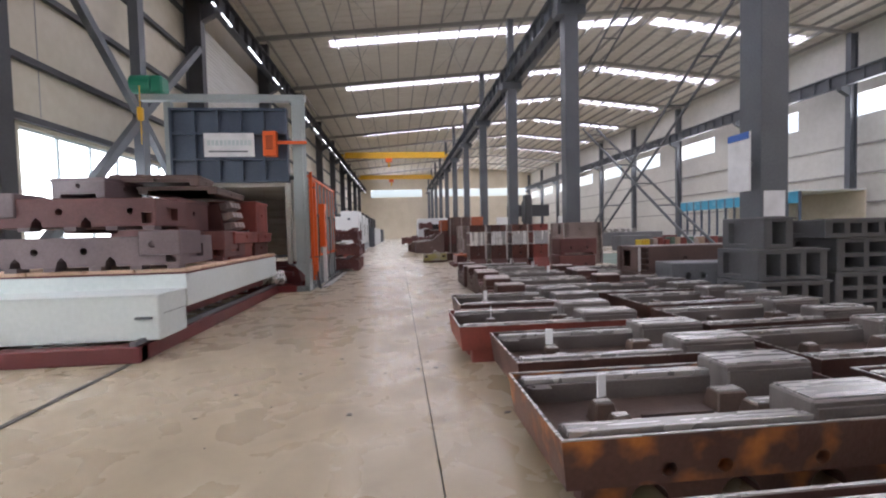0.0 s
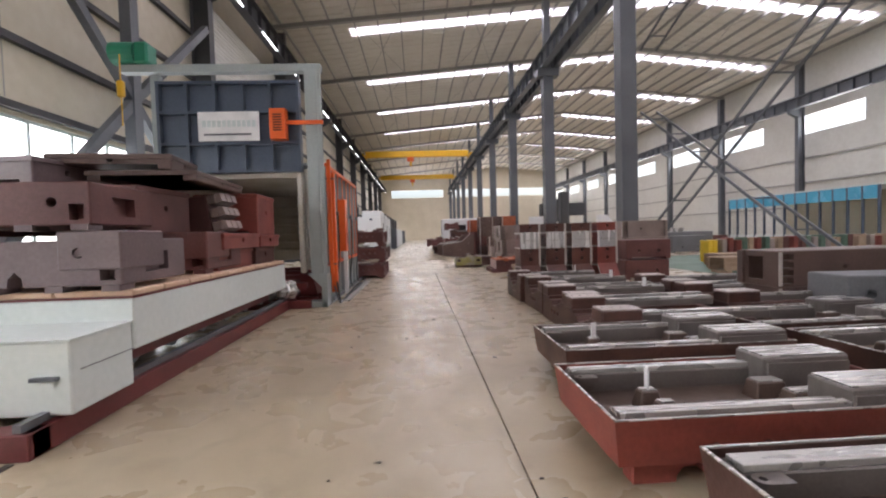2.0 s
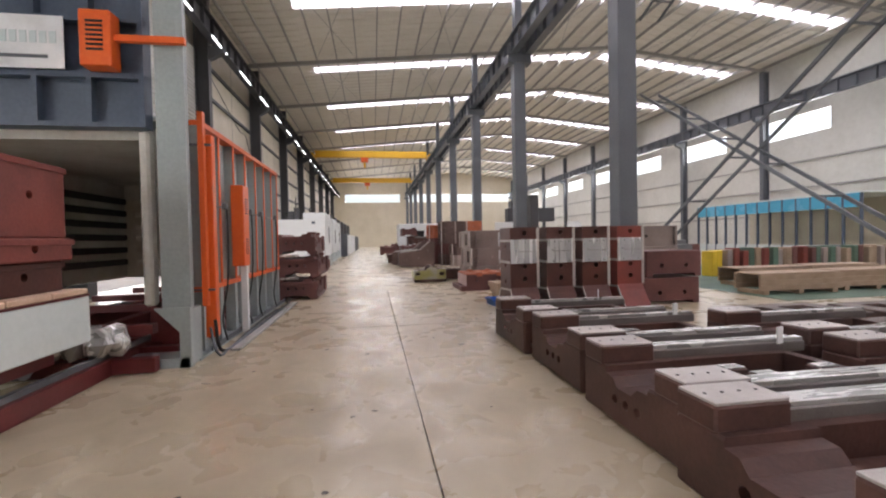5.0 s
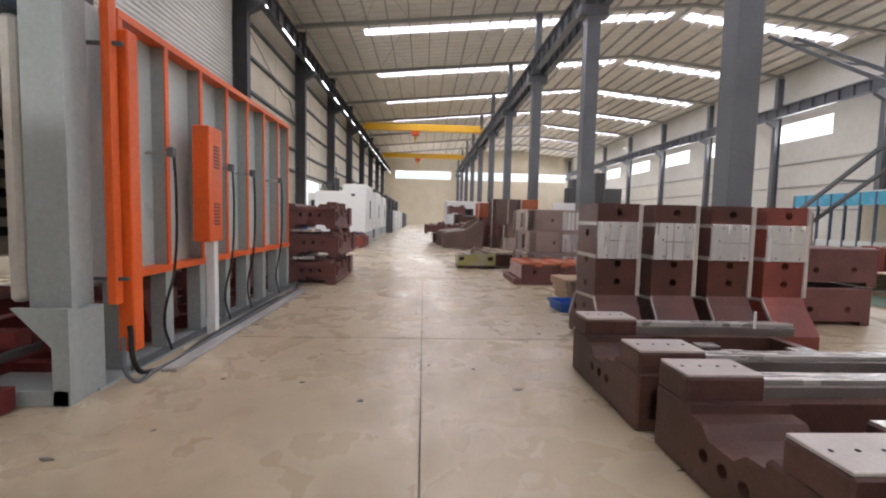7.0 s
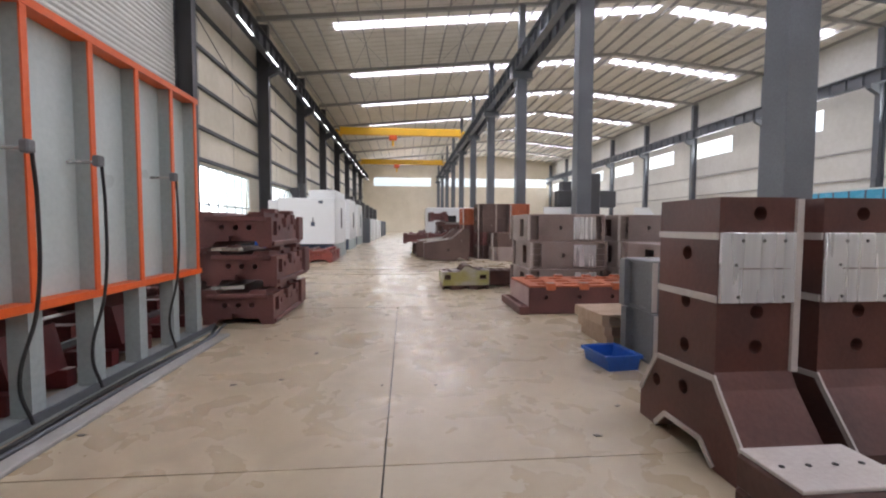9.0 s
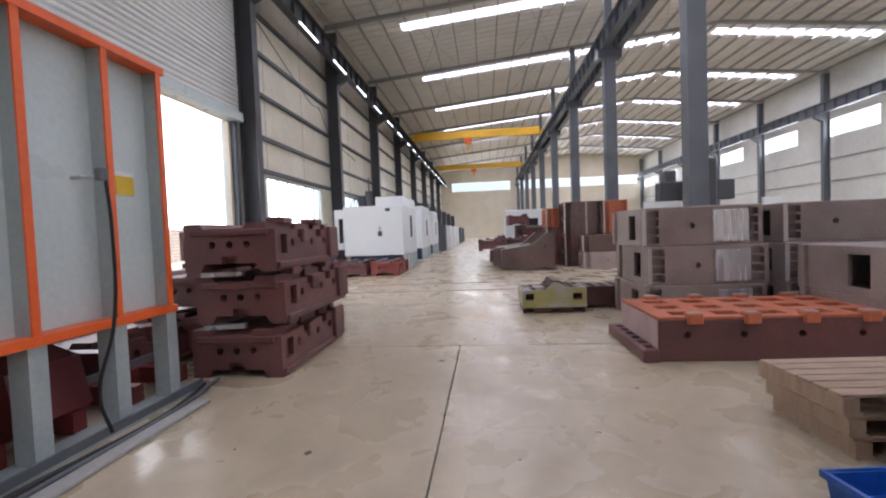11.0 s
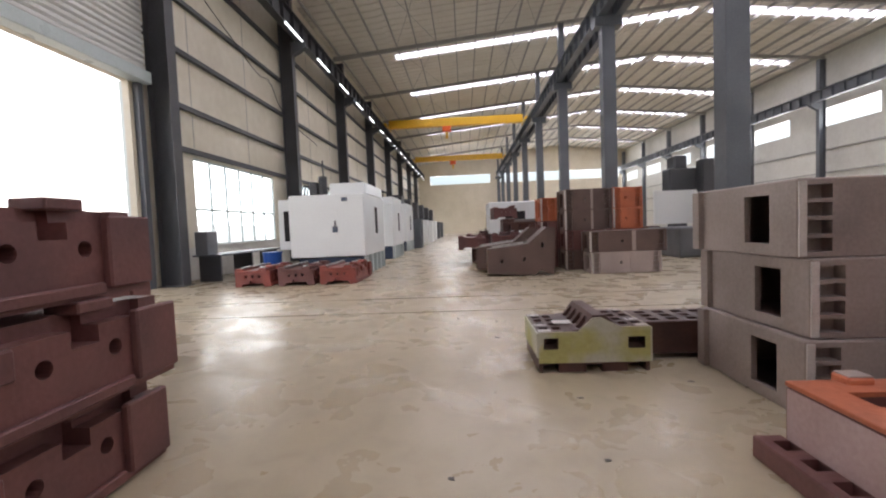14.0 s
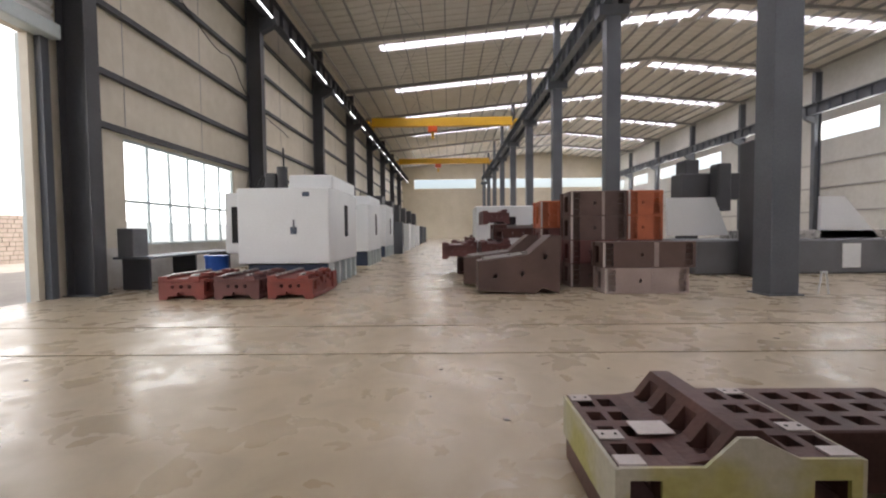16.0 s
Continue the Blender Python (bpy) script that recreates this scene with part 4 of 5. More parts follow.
# tall column castings standing in a row, with bright machined faces
def column_casting(mat):
    t = thing("column_casting", "tall brown machine column casting with a bright machined face", "column casting", "standing column castings")
    bm = bmesh.new()
    prism(bm, [(-0.28, 0.0), (-0.02, 0.0), (0.1, 0.13), (0.5, 0.13), (0.62, 0.0), (0.84, 0.0), (0.84, 0.22), (0.62, 0.56), (0.62, 1.72), (0.0, 1.72), (0.0, 0.62), (-0.05, 0.52), (-0.28, 0.2)], 0.0, 0.52, "x")
    c = bmesh.new()
    for z in (0.78, 1.62, 1.0):
        cyl(c, (0.27, -0.1, z), (0.27, 0.15, z), 0.045, 14)
    for y, z in ((0.3, 1.36), (0.3, 1.03), (0.3, 0.72), (0.3, 0.42), (0.62, 0.36)):
        cyl(c, (-0.1, y, z), (0.14, y, z), 0.05, 14)
        cyl(c, (0.38, y, z), (0.6, y, z), 0.05, 14)
    part("body", carve(bm, c), mat, t)
    f = part("machined_face", bm_box(0.004, 0.5, -0.025, 0.0, 1.06, 1.5, bevel=0.004), M_BRIGHT, t, "bright machined steel face")
    # holes drawn as near-black discs on the face, shade by colour
    for x, z in ((0.14, 1.45), (0.28, 1.45), (0.42, 1.45), (0.1, 1.3), (0.12, 1.1), (0.42, 1.1)):
        part("bolt_hole", cyl(bmesh.new(), (x, -0.029, z), (x, -0.0252, z), 0.011, 8), M_DARK, f)
    part("oil_groove", bm_box(0.12, 0.46, -0.028, -0.0252, 1.272, 1.282), M_IRON, f)
    for z in (1.06, 1.455):
        part("machined_band", bm_box(-0.012, 0.0, 0.0, 0.62, z, z + 0.045), M_PAD, t, "bare machined band")
    for a, b in (((-0.28, 0.2), (-0.05, 0.52)), ((-0.05, 0.52), (0.0, 0.6)), ((0.0, 0.585), (0.6, 0.555)), ((0.62, 0.55), (0.83, 0.22)), ((0.1, 0.145), (0.5, 0.145)), ((-0.02, 0.02), (0.1, 0.14)), ((0.5, 0.14), (0.62, 0.02))):
        part("shoe_edge", beam(bmesh.new(), (-0.006, *a), (-0.006, *b), 0.014, 0.035), M_PAD, t, "bare edge of the foot")
    part("edge_strip", bm_box(0.5, 0.545, -0.02, 0.6, 0.62, 1.71), M_PAD, t, "bare machined edge")
    return t


cc = column_casting(M_COLM)
place(cc, 2.3, 14.0)
for k, x in enumerate((3.0, 3.7)):
    copy_thing(cc, pose(x, 14.0, 0))
cr = column_casting(M_RED)
place(cr, 4.4, 14.0)
for x, y, z in ((5.75, 15.6, 0), (5.8, 15.6, 0.6)):
    t = block_casting("bed_casting", "dark red-brown box casting stacked beside the columns", 1.35, 0.9, 0.58, M_RUST, [(-0.3, 0.25), (0.3, 0.25)], (), group="dark box castings")
    place(t, x + 0.65, y, z)

# castings on the furnace car
def bridge_casting(label, mat, mat_block, flip=False):
    """A long ribbed casting, 2.4 m by 1.1 m."""
    t = thing("bridge_casting", label, "casting", "castings on the furnace car")
    body = bm_box(-1.2, 1.2, -0.55, 0.55, 0.05, 0.48, bevel=0.015)
    c = bmesh.new()
    for x in (-0.75, -0.1, 0.85):
        cyl(c, (x, -0.7, 0.28), (x, -0.4, 0.28), 0.05, 14)
    for x in (-1.0, -0.4, 0.25):
        prism(c, [(x - 0.1, -0.1), (x + 0.1, -0.1), (x + 0.06, 0.14), (x, 0.2), (x - 0.06, 0.14)], -0.7, -0.3, "y")
    box(c, 1.0, 1.14, -0.7, -0.42, 0.1, 0.26)
    box(c, 1.1, 1.3, -0.2, 0.2, 0.15, 0.35)
    part("body", carve(body, c), mat, t)
    x0, x1 = (-1.22, -0.65) if flip else (0.65, 1.22)
    b = bm_box(x0, x1, -0.58, 0.1, 0.2, 0.56, bevel=0.015)
    c = bmesh.new()
    cyl(c, ((x0 + x1) / 2 - 0.1, -0.8, 0.36), ((x0 + x1) / 2 - 0.1, -0.45, 0.36), 0.05, 14)
    part("head_block", carve(b, c), mat_block, t)
    for x in (-1.05, -0.55, 0.05, 0.6, 1.1):
        part("foot", bm_box(x - 0.08, x + 0.08, -0.57, -0.35, 0.0, 0.06), mat_block, t)
    return t


b1 = bridge_casting("mauve-brown ribbed bridge casting lying on the furnace car deck", M_MAUVE, M_MAUVE)
place(b1, -4.35, 7.25, 1.1)
b2 = bridge_casting("mauve-brown ribbed bridge casting stacked on another casting", M_RUST, M_MAUVE, True)
place(b2, -4.85, 7.5, 1.68, 3)
b3 = bridge_casting("red-brown bridge casting on the furnace car", M_RUST, M_RUST)
place(b3, -4.4, 9.0, 1.1)
def comb_casting(mat):
    """A leaning casting with three toothed ribs."""
    t = thing("comb_casting", "taupe toothed rib casting leaning in the pile", "casting", "box castings on the car")
    part("back", bm_box(-0.75, -0.12, -0.3, 0.3, 0.0, 0.62, bevel=0.02), M_RUST, t, "dark red-brown back")
    for k, z in enumerate((0.02, 0.23, 0.44)):
        rib = part("rib", bm_box(-0.12, 0.02, -0.3, 0.3, z, z + 0.15, bevel=0.015), mat, t)
        for q in range(3):
            bm = bmesh.new()
            y = -0.29 + q * 0.2
            prism(bm, [(0.02, z + 0.01), (0.11, z + 0.03), (0.09, z + 0.15), (0.02, z + 0.17)], y, y + 0.165, "y")
            part("tooth", bm, mat, rib)
    return t


cb = comb_casting(M_TAUPE)
cb.matrix_basis = pose(-3.42, 9.72, 1.665, 0, -10, 0)
for x, y, z, lx, ly, h, m, turn in ((-3.75, 9.5, 1.1, 1.0, 1.3, 0.3, M_RED, 0), (-3.72, 10.8, 1.1, 0.95, 1.0, 0.3, M_COLM, 0), (-3.70, 10.8, 1.4, 1.1, 1.0, 0.22, M_RED, 0), (-3.75, 10.85, 1.62, 1.05, 1.0, 0.72, M_RED, 2), (-3.72, 9.55, 1.4, 1.14, 1.4, 0.24, M_RED, 0),
                                    (-4.7, 8.6, 1.66, 1.9, 1.1, 0.58, M_RUST, -3), (-4.0, 9.3, 2.33, 1.3, 1.9, 0.14, M_RUSTB, 5), (-4.3, 8.7, 2.47, 1.4, 0.9, 0.2, M_RUSTB, 8), (-5.2, 8.3, 2.24, 0.9, 0.9, 0.34, M_MAUVE, -6), (-5.1, 10.4, 1.1, 1.5, 1.6, 1.2, M_RUST, 0)):
    t = block_casting("box_casting", "red-brown box casting stacked on the furnace car", lx, ly, h, m, [(0, h * 0.6)], [(0, h * 0.55)], [], 0.04, True, "box castings on the car")
    place(t, x, y, z, turn)
    part("top_flange", bm_box(-lx / 2 - 0.015, lx / 2 + 0.015, -ly / 2 - 0.015, ly / 2 + 0.015, h - 0.07, h - 0.012, bevel=0.006), m, t)
# foil heap near the car end
fo = thing("foil_bundle", "crumpled silver foil bundle on the track", "foil")
rng = random.Random(3)
for k in range(6):
    bm = bmesh.new()
    bmesh.ops.create_icosphere(bm, subdivisions=2, radius=0.16)
    for v in bm.verts:
        v.co *= rng.uniform(0.75, 1.2)
        v.co.z *= 1.2
    o = part("sheet", bm, M_MACH, fo)
    o.location = (-3.75 + k * 0.12, 11.9 + 0.1 * (k % 2), 0.42)


# stack of bed castings by the furnace end
def notched_bed(mat, group):
    """1.07 by 2.0 by 0.56, ends with three holes, notched top."""
    t = thing("saddle_casting", "red-brown notched machine saddle casting", "casting", group)
    bm = bmesh.new()
    prism(bm, [(-0.53, 0.0), (-0.35, 0.0), (-0.3, 0.09), (0.3, 0.09), (0.35, 0.0), (0.53, 0.0), (0.53, 0.46), (0.42, 0.46), (0.42, 0.54), (0.2, 0.54), (0.16, 0.48), (-0.3, 0.48), (-0.34, 0.54), (-0.53, 0.54)], -1.0, 1.0, "y")
    c = bmesh.new()
    for x in (-0.2, 0.0, 0.2):
        cyl(c, (x, -1.2, 0.3), (x, -0.8, 0.3), 0.042, 14)
    for y in (-0.55, 0.05, 0.5):
        cyl(c, (0.4, y, 0.3), (0.7, y, 0.3), 0.05, 14)
        box(c, 0.36, 0.7, y + 0.16, y + 0.34, 0.36, 0.7)
    box(c, -0.1, 0.08, -1.2, -0.9, 0.0, 0.17)
    box(c, 0.46, 0.6, -0.9, -0.7, 0.18, 0.4)
    part("body", carve(bm, c), mat, t)
    part("lug", bm_box(0.28, 0.5, -0.7, -0.45, 0.53, 0.6, bevel=0.01), mat, t)
    part("lug", bm_box(0.28, 0.5, 0.3, 0.55, 0.53, 0.6, bevel=0.01), mat, t)
    part("side_block", bm_box(0.525, 0.585, 0.62, 0.98, 0.05, 0.5, bevel=0.012), mat, t)
    part("side_block", bm_box(0.525, 0.575, -0.3, -0.12, 0.3, 0.46, bevel=0.012), mat, t)
    part("foot_ledge", bm_box(0.525, 0.57, -0.98, 0.6, 0.02, 0.09, bevel=0.01), mat, t)
    part("end_step", bm_box(-0.45, 0.45, -1.03, -0.995, 0.4, 0.47, bevel=0.01), mat, t)
    return t


nb = notched_bed(M_RUST, "stacked saddle castings")
place(nb, -2.2, 19.4, 0)
for k, (dx, dy) in enumerate(((0.06, 0.05), (-0.02, -0.02))):
    copy_thing(nb, pose(-2.2 + dx, 19.4 + dy, 0.6 * (k + 1), 0, 0, 1.5 * (k - 0.5)))
for x, y, n in ((-4.7, 22.6, 3), (-3.6, 20.2, 2), (-3.9, 18.9, 1)):
    for k in range(n):
        copy_thing(nb, pose(x + 0.05 * (k % 2), y, 0.6 * k, 0, 0, 2 * k))
for k in range(2):
    pp = thing("spacer", "bright steel spacer plate between stacked castings", "spacer", "spacers", (-2.4, 18.5, 0.54 + 0.6 * k), 10)
    part("plate", bm_box(-0.2, 0.25, -0.05, 0.05, 0, 0.05), M_MACH, pp)

# blue crate, pallets, grey frame castings
cr8 = thing("plastic_crate", "blue plastic crate with a ribbed rim on the floor", "crate")
bm = bmesh.new()
prism(bm, [(-0.17, 0.0), (0.17, 0.0), (0.2, 0.15), (0.18, 0.15), (0.155, 0.015), (-0.155, 0.015), (-0.18, 0.15), (-0.2, 0.15)], -0.23, 0.23, "y")
part("shell", bm, M_BLUE, cr8)
for s in (-1, 1):
    bm = bmesh.new()
    prism(bm, [(-0.17, 0.0), (0.17, 0.0), (0.2, 0.15), (-0.2, 0.15)], s * 0.23, s * 0.245, "y")
    part("end_wall", bm, M_BLUE, cr8)
for x0, x1, y0, y1 in ((-0.22, -0.2, -0.26, 0.26), (0.2, 0.22, -0.26, 0.26), (-0.2, 0.2, -0.26, -0.245), (-0.2, 0.2, 0.245, 0.26)):
    part("rim", bm_box(x0, x1, y0, y1, 0.12, 0.16), M_BLUE, cr8)
place(cr8, 2.66, 16.1, 0, 6)


def pallet(w, d):
    t = thing("pallet", "worn wooden pallet in a stack", "pallet", "pallets")
    n = 6
    for i in range(n):
        y = -d / 2 + i * (d / n)
        part("plank", bm_box(-w / 2, w / 2, y + 0.01, y + d / n - 0.01, 0.11, 0.135, bevel=0.003), M_WOOD, t)
    for x in (-w / 2, -0.05, w / 2 - 0.1):
        part("bearer", bm_box(x, x + 0.1, -d / 2, d / 2, 0.02, 0.11), M_WOOD, t)
        part("foot_board", bm_box(x - 0.0, x + 0.12, -d / 2, d / 2, 0.0, 0.02), M_WOOD, t)
    return t


pl = pallet(1.0, 0.8)
place(pl, 3.42, 17.15, 0)
for k in (1, 2):
    copy_thing(pl, pose(3.42 - 0.04 * k, 17.15 + 0.02 * k, 0.137 * k, 0, 0, 1.5 * k))


def frame_casting(lx, ly, h, mat, label, group, ladder=True):
    """A hollow box casting: a square window in its end, a ladder of small pockets and a cored hole in its long side."""
    t = thing("frame_casting", label, "casting", group)
    bm = bm_box(0, lx, 0, ly, 0, h, bevel=0.012)
    c = bmesh.new()
    box(c, 0.05, lx - 0.05, 0.16, ly - 0.05, 0.05, h - 0.05)
    if ladder:
        box(c, -0.1, 0.3, 0.3, min(0.62, ly - 0.15), h * 0.17, h * 0.83)
        for i in range(4):
            for x0 in (0.07, lx - 0.25):
                box(c, x0, x0 + 0.18, -0.1, 0.1, 0.05 + i * (h - 0.07) / 4, 0.02 + (i + 1) * (h - 0.07) / 4)
        cyl(c, (lx * 0.42, -0.1, h * 0.5), (lx * 0.42, 0.13, h * 0.5), 0.045, 12)
    else:
        box(c, 0.42, lx - 0.3, -0.1, 0.2, h * 0.2, h * 0.82)
        box(c, -0.1, 0.03, 0.12, ly - 0.12, 0.04, h - 0.04)
    part("body", carve(bm, c), mat, t)
    part("corner_strip", bm_box(0.003, 0.06, -0.012, 0.0, 0.02, h - 0.02), M_PAD, t, "bare machined corner strip")
    part("flange", bm_box(-0.05, 0.0, ly - 0.12, ly, 0.01, h - 0.01), mat, t)
    return t


fc = frame_casting(1.6, 0.62, 0.58, M_GREYCAST, "grey hollow frame casting with square windows", "grey frame castings", False)
place(fc, 3.06, 15.95, 0)
copy_thing(fc, pose(3.04, 15.97, 0.58))
tp = frame_casting(1.75, 1.4, 0.6, M_FRAMEB, "taupe hollow column casting with square windows, stacked", "stacked taupe castings")
place(tp, 3.02, 20.7, 0)
for k, dx in ((1, 0.06), (2, 0.0)):
    copy_thing(tp, pose(3.02 + dx, 20.7 + 0.04 * k, 0.6 * k))
for x, y, n in ((5.1, 20.8, 3), (5.0, 18.9, 2), (7.0, 18.0, 3)):
    for k in range(n):
        copy_thing(tp, pose(x, y + 0.03 * k, 0.6 * k))
for k in range(3):
    for x in (4.05,):
        mp_ = thing("machined_plate", "bright machined face plate on a stacked casting", "plate", "machined plates", (x, 20.7 + 0.04 * k, 0.6 * k + 0.05))
        part("plate", bm_box(0, 0.5, -0.03, 0.0, 0, 0.48, bevel=0.005), M_BRIGHT, mp_)

# orange-topped plate casting
og = thing("table_casting", "orange-topped machine table casting with square pockets", "table casting")
bm = bm_box(0, 2.6, 0, 1.35, 0.0, 0.47, bevel=0.015)
top = bm_box(0.0, 2.6, 0.0, 1.35, 0.47, 0.5, bevel=0.004)
c, c2 = bmesh.new(), bmesh.new()
for i in range(5):
    for j in range(3):
        x, y = 0.2 + i * 0.48, 0.14 + j * 0.4
        box(c, x, x + 0.28, y, y + 0.2, 0.2, 0.7)
        box(c2, x, x + 0.28, y, y + 0.2, 0.2, 0.7)
for x in (0.3, 0.9, 1.5, 2.1):
    cyl(c, (x, -0.1, 0.3), (x, 0.12, 0.3), 0.04, 12)
part("body", carve(bm, c), M_RUST, og, "red-brown primed body")
part("top_face", carve(top, c2), M_ORUST, og, "orange primed top face")
part("end_face", bm_box(-0.008, 0.0, 0.03, 1.32, 0.14, 0.46), M_PINK, og, "pale pink filled end face")
ledge = bm_box(-0.18, -0.001, -0.03, 1.38, 0.0, 0.14, bevel=0.008)
c = bmesh.new()
for j in range(6):
    box(c, -0.11, 0.05, 0.08 + j * 0.22, 0.2 + j * 0.22, 0.06, 0.3)
part("toothed_ledge", carve(ledge, c), M_RUST, og)
for x in (0.3, 0.9, 1.5, 2.1):
    for y in (-0.05, 1.25):
        p = part("lug", bm_box(x, x + 0.16, y, y + 0.14, 0.42, 0.54, bevel=0.012), M_ORUST, og)
        part("lug_pad", bm_box(x + 0.01, x + 0.15, y + 0.01, y + 0.13, 0.54, 0.548), M_TAUPE, p)
place(og, 2.52, 18.85, 0)

# yellow-puttied casting and dark grid casting
yb = thing("carriage_casting", "olive-yellow puttied carriage casting with pocketed ribs", "casting")
bm = bmesh.new()
prism(bm, [(0, 0.0), (1.12, 0.0), (1.12, 0.46), (0.82, 0.46), (0.62, 0.42), (0.5, 0.4), (0.38, 0.42), (0.0, 0.42)], 0.0, 0.9, "y")
c = bmesh.new()
for x0, x1 in ((0.04, 0.2), (0.9, 1.08)):
    box(c, x0, x1, -0.1, 0.2, 0.24, 0.36)
    box(c, x0, x1, -0.1, 0.2, -0.05, 0.1)
box(c, 0.48, 0.64, -0.1, 0.2, -0.05, 0.08)
for j in range(4):
    for x in (0.04, 0.17, 0.86, 1.0):
        box(c, x, x + 0.09, 0.1 + j * 0.2, 0.22 + j * 0.2, 0.25, 0.7)
part("body", carve(bm, c), M_BED, yb, "dark brown pocketed body")
fp = bmesh.new()
prism(fp, [(0, 0.1), (1.12, 0.1), (1.12, 0.46), (0.84, 0.46), (0.64, 0.56), (0.55, 0.56), (0.4, 0.42), (0.0, 0.42)], -0.02, 0.0, "y")
c = bmesh.new()
for x0, x1 in ((0.05, 0.2), (0.9, 1.07)):
    box(c, x0, x1, -0.1, 0.1, 0.24, 0.36)
part("front_plate", carve(fp, c), M_YGREEN, yb, "olive-yellow puttied front plate")
part("side_plate", bm_box(-0.02, 0.0, -0.02, 0.9, 0.16, 0.415), M_YGREEN, yb, "cream puttied side")
part("side_plate", bm_box(1.12, 1.14, -0.02, 0.9, 0.1, 0.455), M_YGREEN, yb, "cream puttied side")
bm = bmesh.new()
prism(bm, [(0.26, 0.421), (0.34, 0.421), (0.45, 0.44), (0.56, 0.58), (0.68, 0.58), (0.82, 0.462), (0.84, 0.40), (0.26, 0.40)], 0.02, 0.9, "y")
c = bmesh.new()
for j in range(4):
    box(c, 0.42, 0.53, 0.08 + j * 0.21, 0.2 + j * 0.21, 0.4, 0.8)
    box(c, 0.69, 0.8, 0.08 + j * 0.21, 0.2 + j * 0.21, 0.4, 0.8)
part("ribbed_saddle", carve(bm, c), M_BED, yb, "dark brown ribbed saddle")
for x, z in ((0.0, 0.421), (0.98, 0.461)):
    for y in (0.26, 0.78):
        p = part("corner_pad", bm_box(x + 0.005, x + 0.135, y, y + 0.1, z, z + 0.008), M_PAD, yb)
        # near-black discs give the shade of the bolt holes
        for q in (0.035, 0.105):
            part("bolt_hole", cyl(bmesh.new(), (x + q, y + 0.05, z + 0.0085), (x + q, y + 0.05, z + 0.011), 0.01, 8), M_DARK, p)
for x in (0.0, 0.98):
    part("corner_pad", bm_box(x + 0.005, x + 0.135, 0.0, 0.09, 0.42 if x == 0 else 0.461, 0.43 if x == 0 else 0.47), M_PAD, yb)
# added near-black bar, standing in for the shade beneath the casting
part("base_shadow_rail", bm_box(0.02, 1.1, 0.3, 0.36, 0.0, 0.08), M_DARK, yb)
place(yb, 1.27, 21.9, 0)
pc = thing("paper_sheet", "cream paper sheet lying on the carriage casting", "paper")
part("sheet", bm_box(-0.1, 0.1, -0.08, 0.08, 0, 0.004), M_PAD, pc)
place(pc, 1.58, 22.25, 0.444)
gc = thing("grid_casting", "dark brown grid-pocketed table casting", "casting")
bm = bm_box(0, 1.15, 0, 0.66, 0.06, 0.42, bevel=0.01)
c = bmesh.new()
for i in range(5):
    for j in range(3):
        box(c, 0.07 + i * 0.215, 0.19 + i * 0.215, 0.07 + j * 0.19, 0.19 + j * 0.19, 0.25, 0.6)
part("body", carve(bm, c), M_BED, gc)
for x in (0.05, 0.9):
    part("foot", bm_box(x, x + 0.15, 0.05, 0.57, 0.0, 0.06), M_BED, gc)
place(gc, 2.28, 22.25, 0)

# red bed castings before the machining centre
rb = notched_bed(M_RED, "red castings by the machining centre")
place(rb, -5.75, 30.95, 0)
rb2 = notched_bed(M_RUST, "red castings by the machining centre")
place(rb2, -4.45, 30.95, 0)
copy_thing(rb, pose(-3.2, 30.95, 0))
for x in (-6.1, -5.55, -4.8, -4.25, -3.55, -3.0):
    g = thing("guide_strip", "bright ground guide strip on a red casting", "guide strip", "guide strips", (x, 30.9, 0.54))
    part("strip", bm_box(0, 0.07, -0.9, 0.9, 0, 0.04), M_MACH, g)


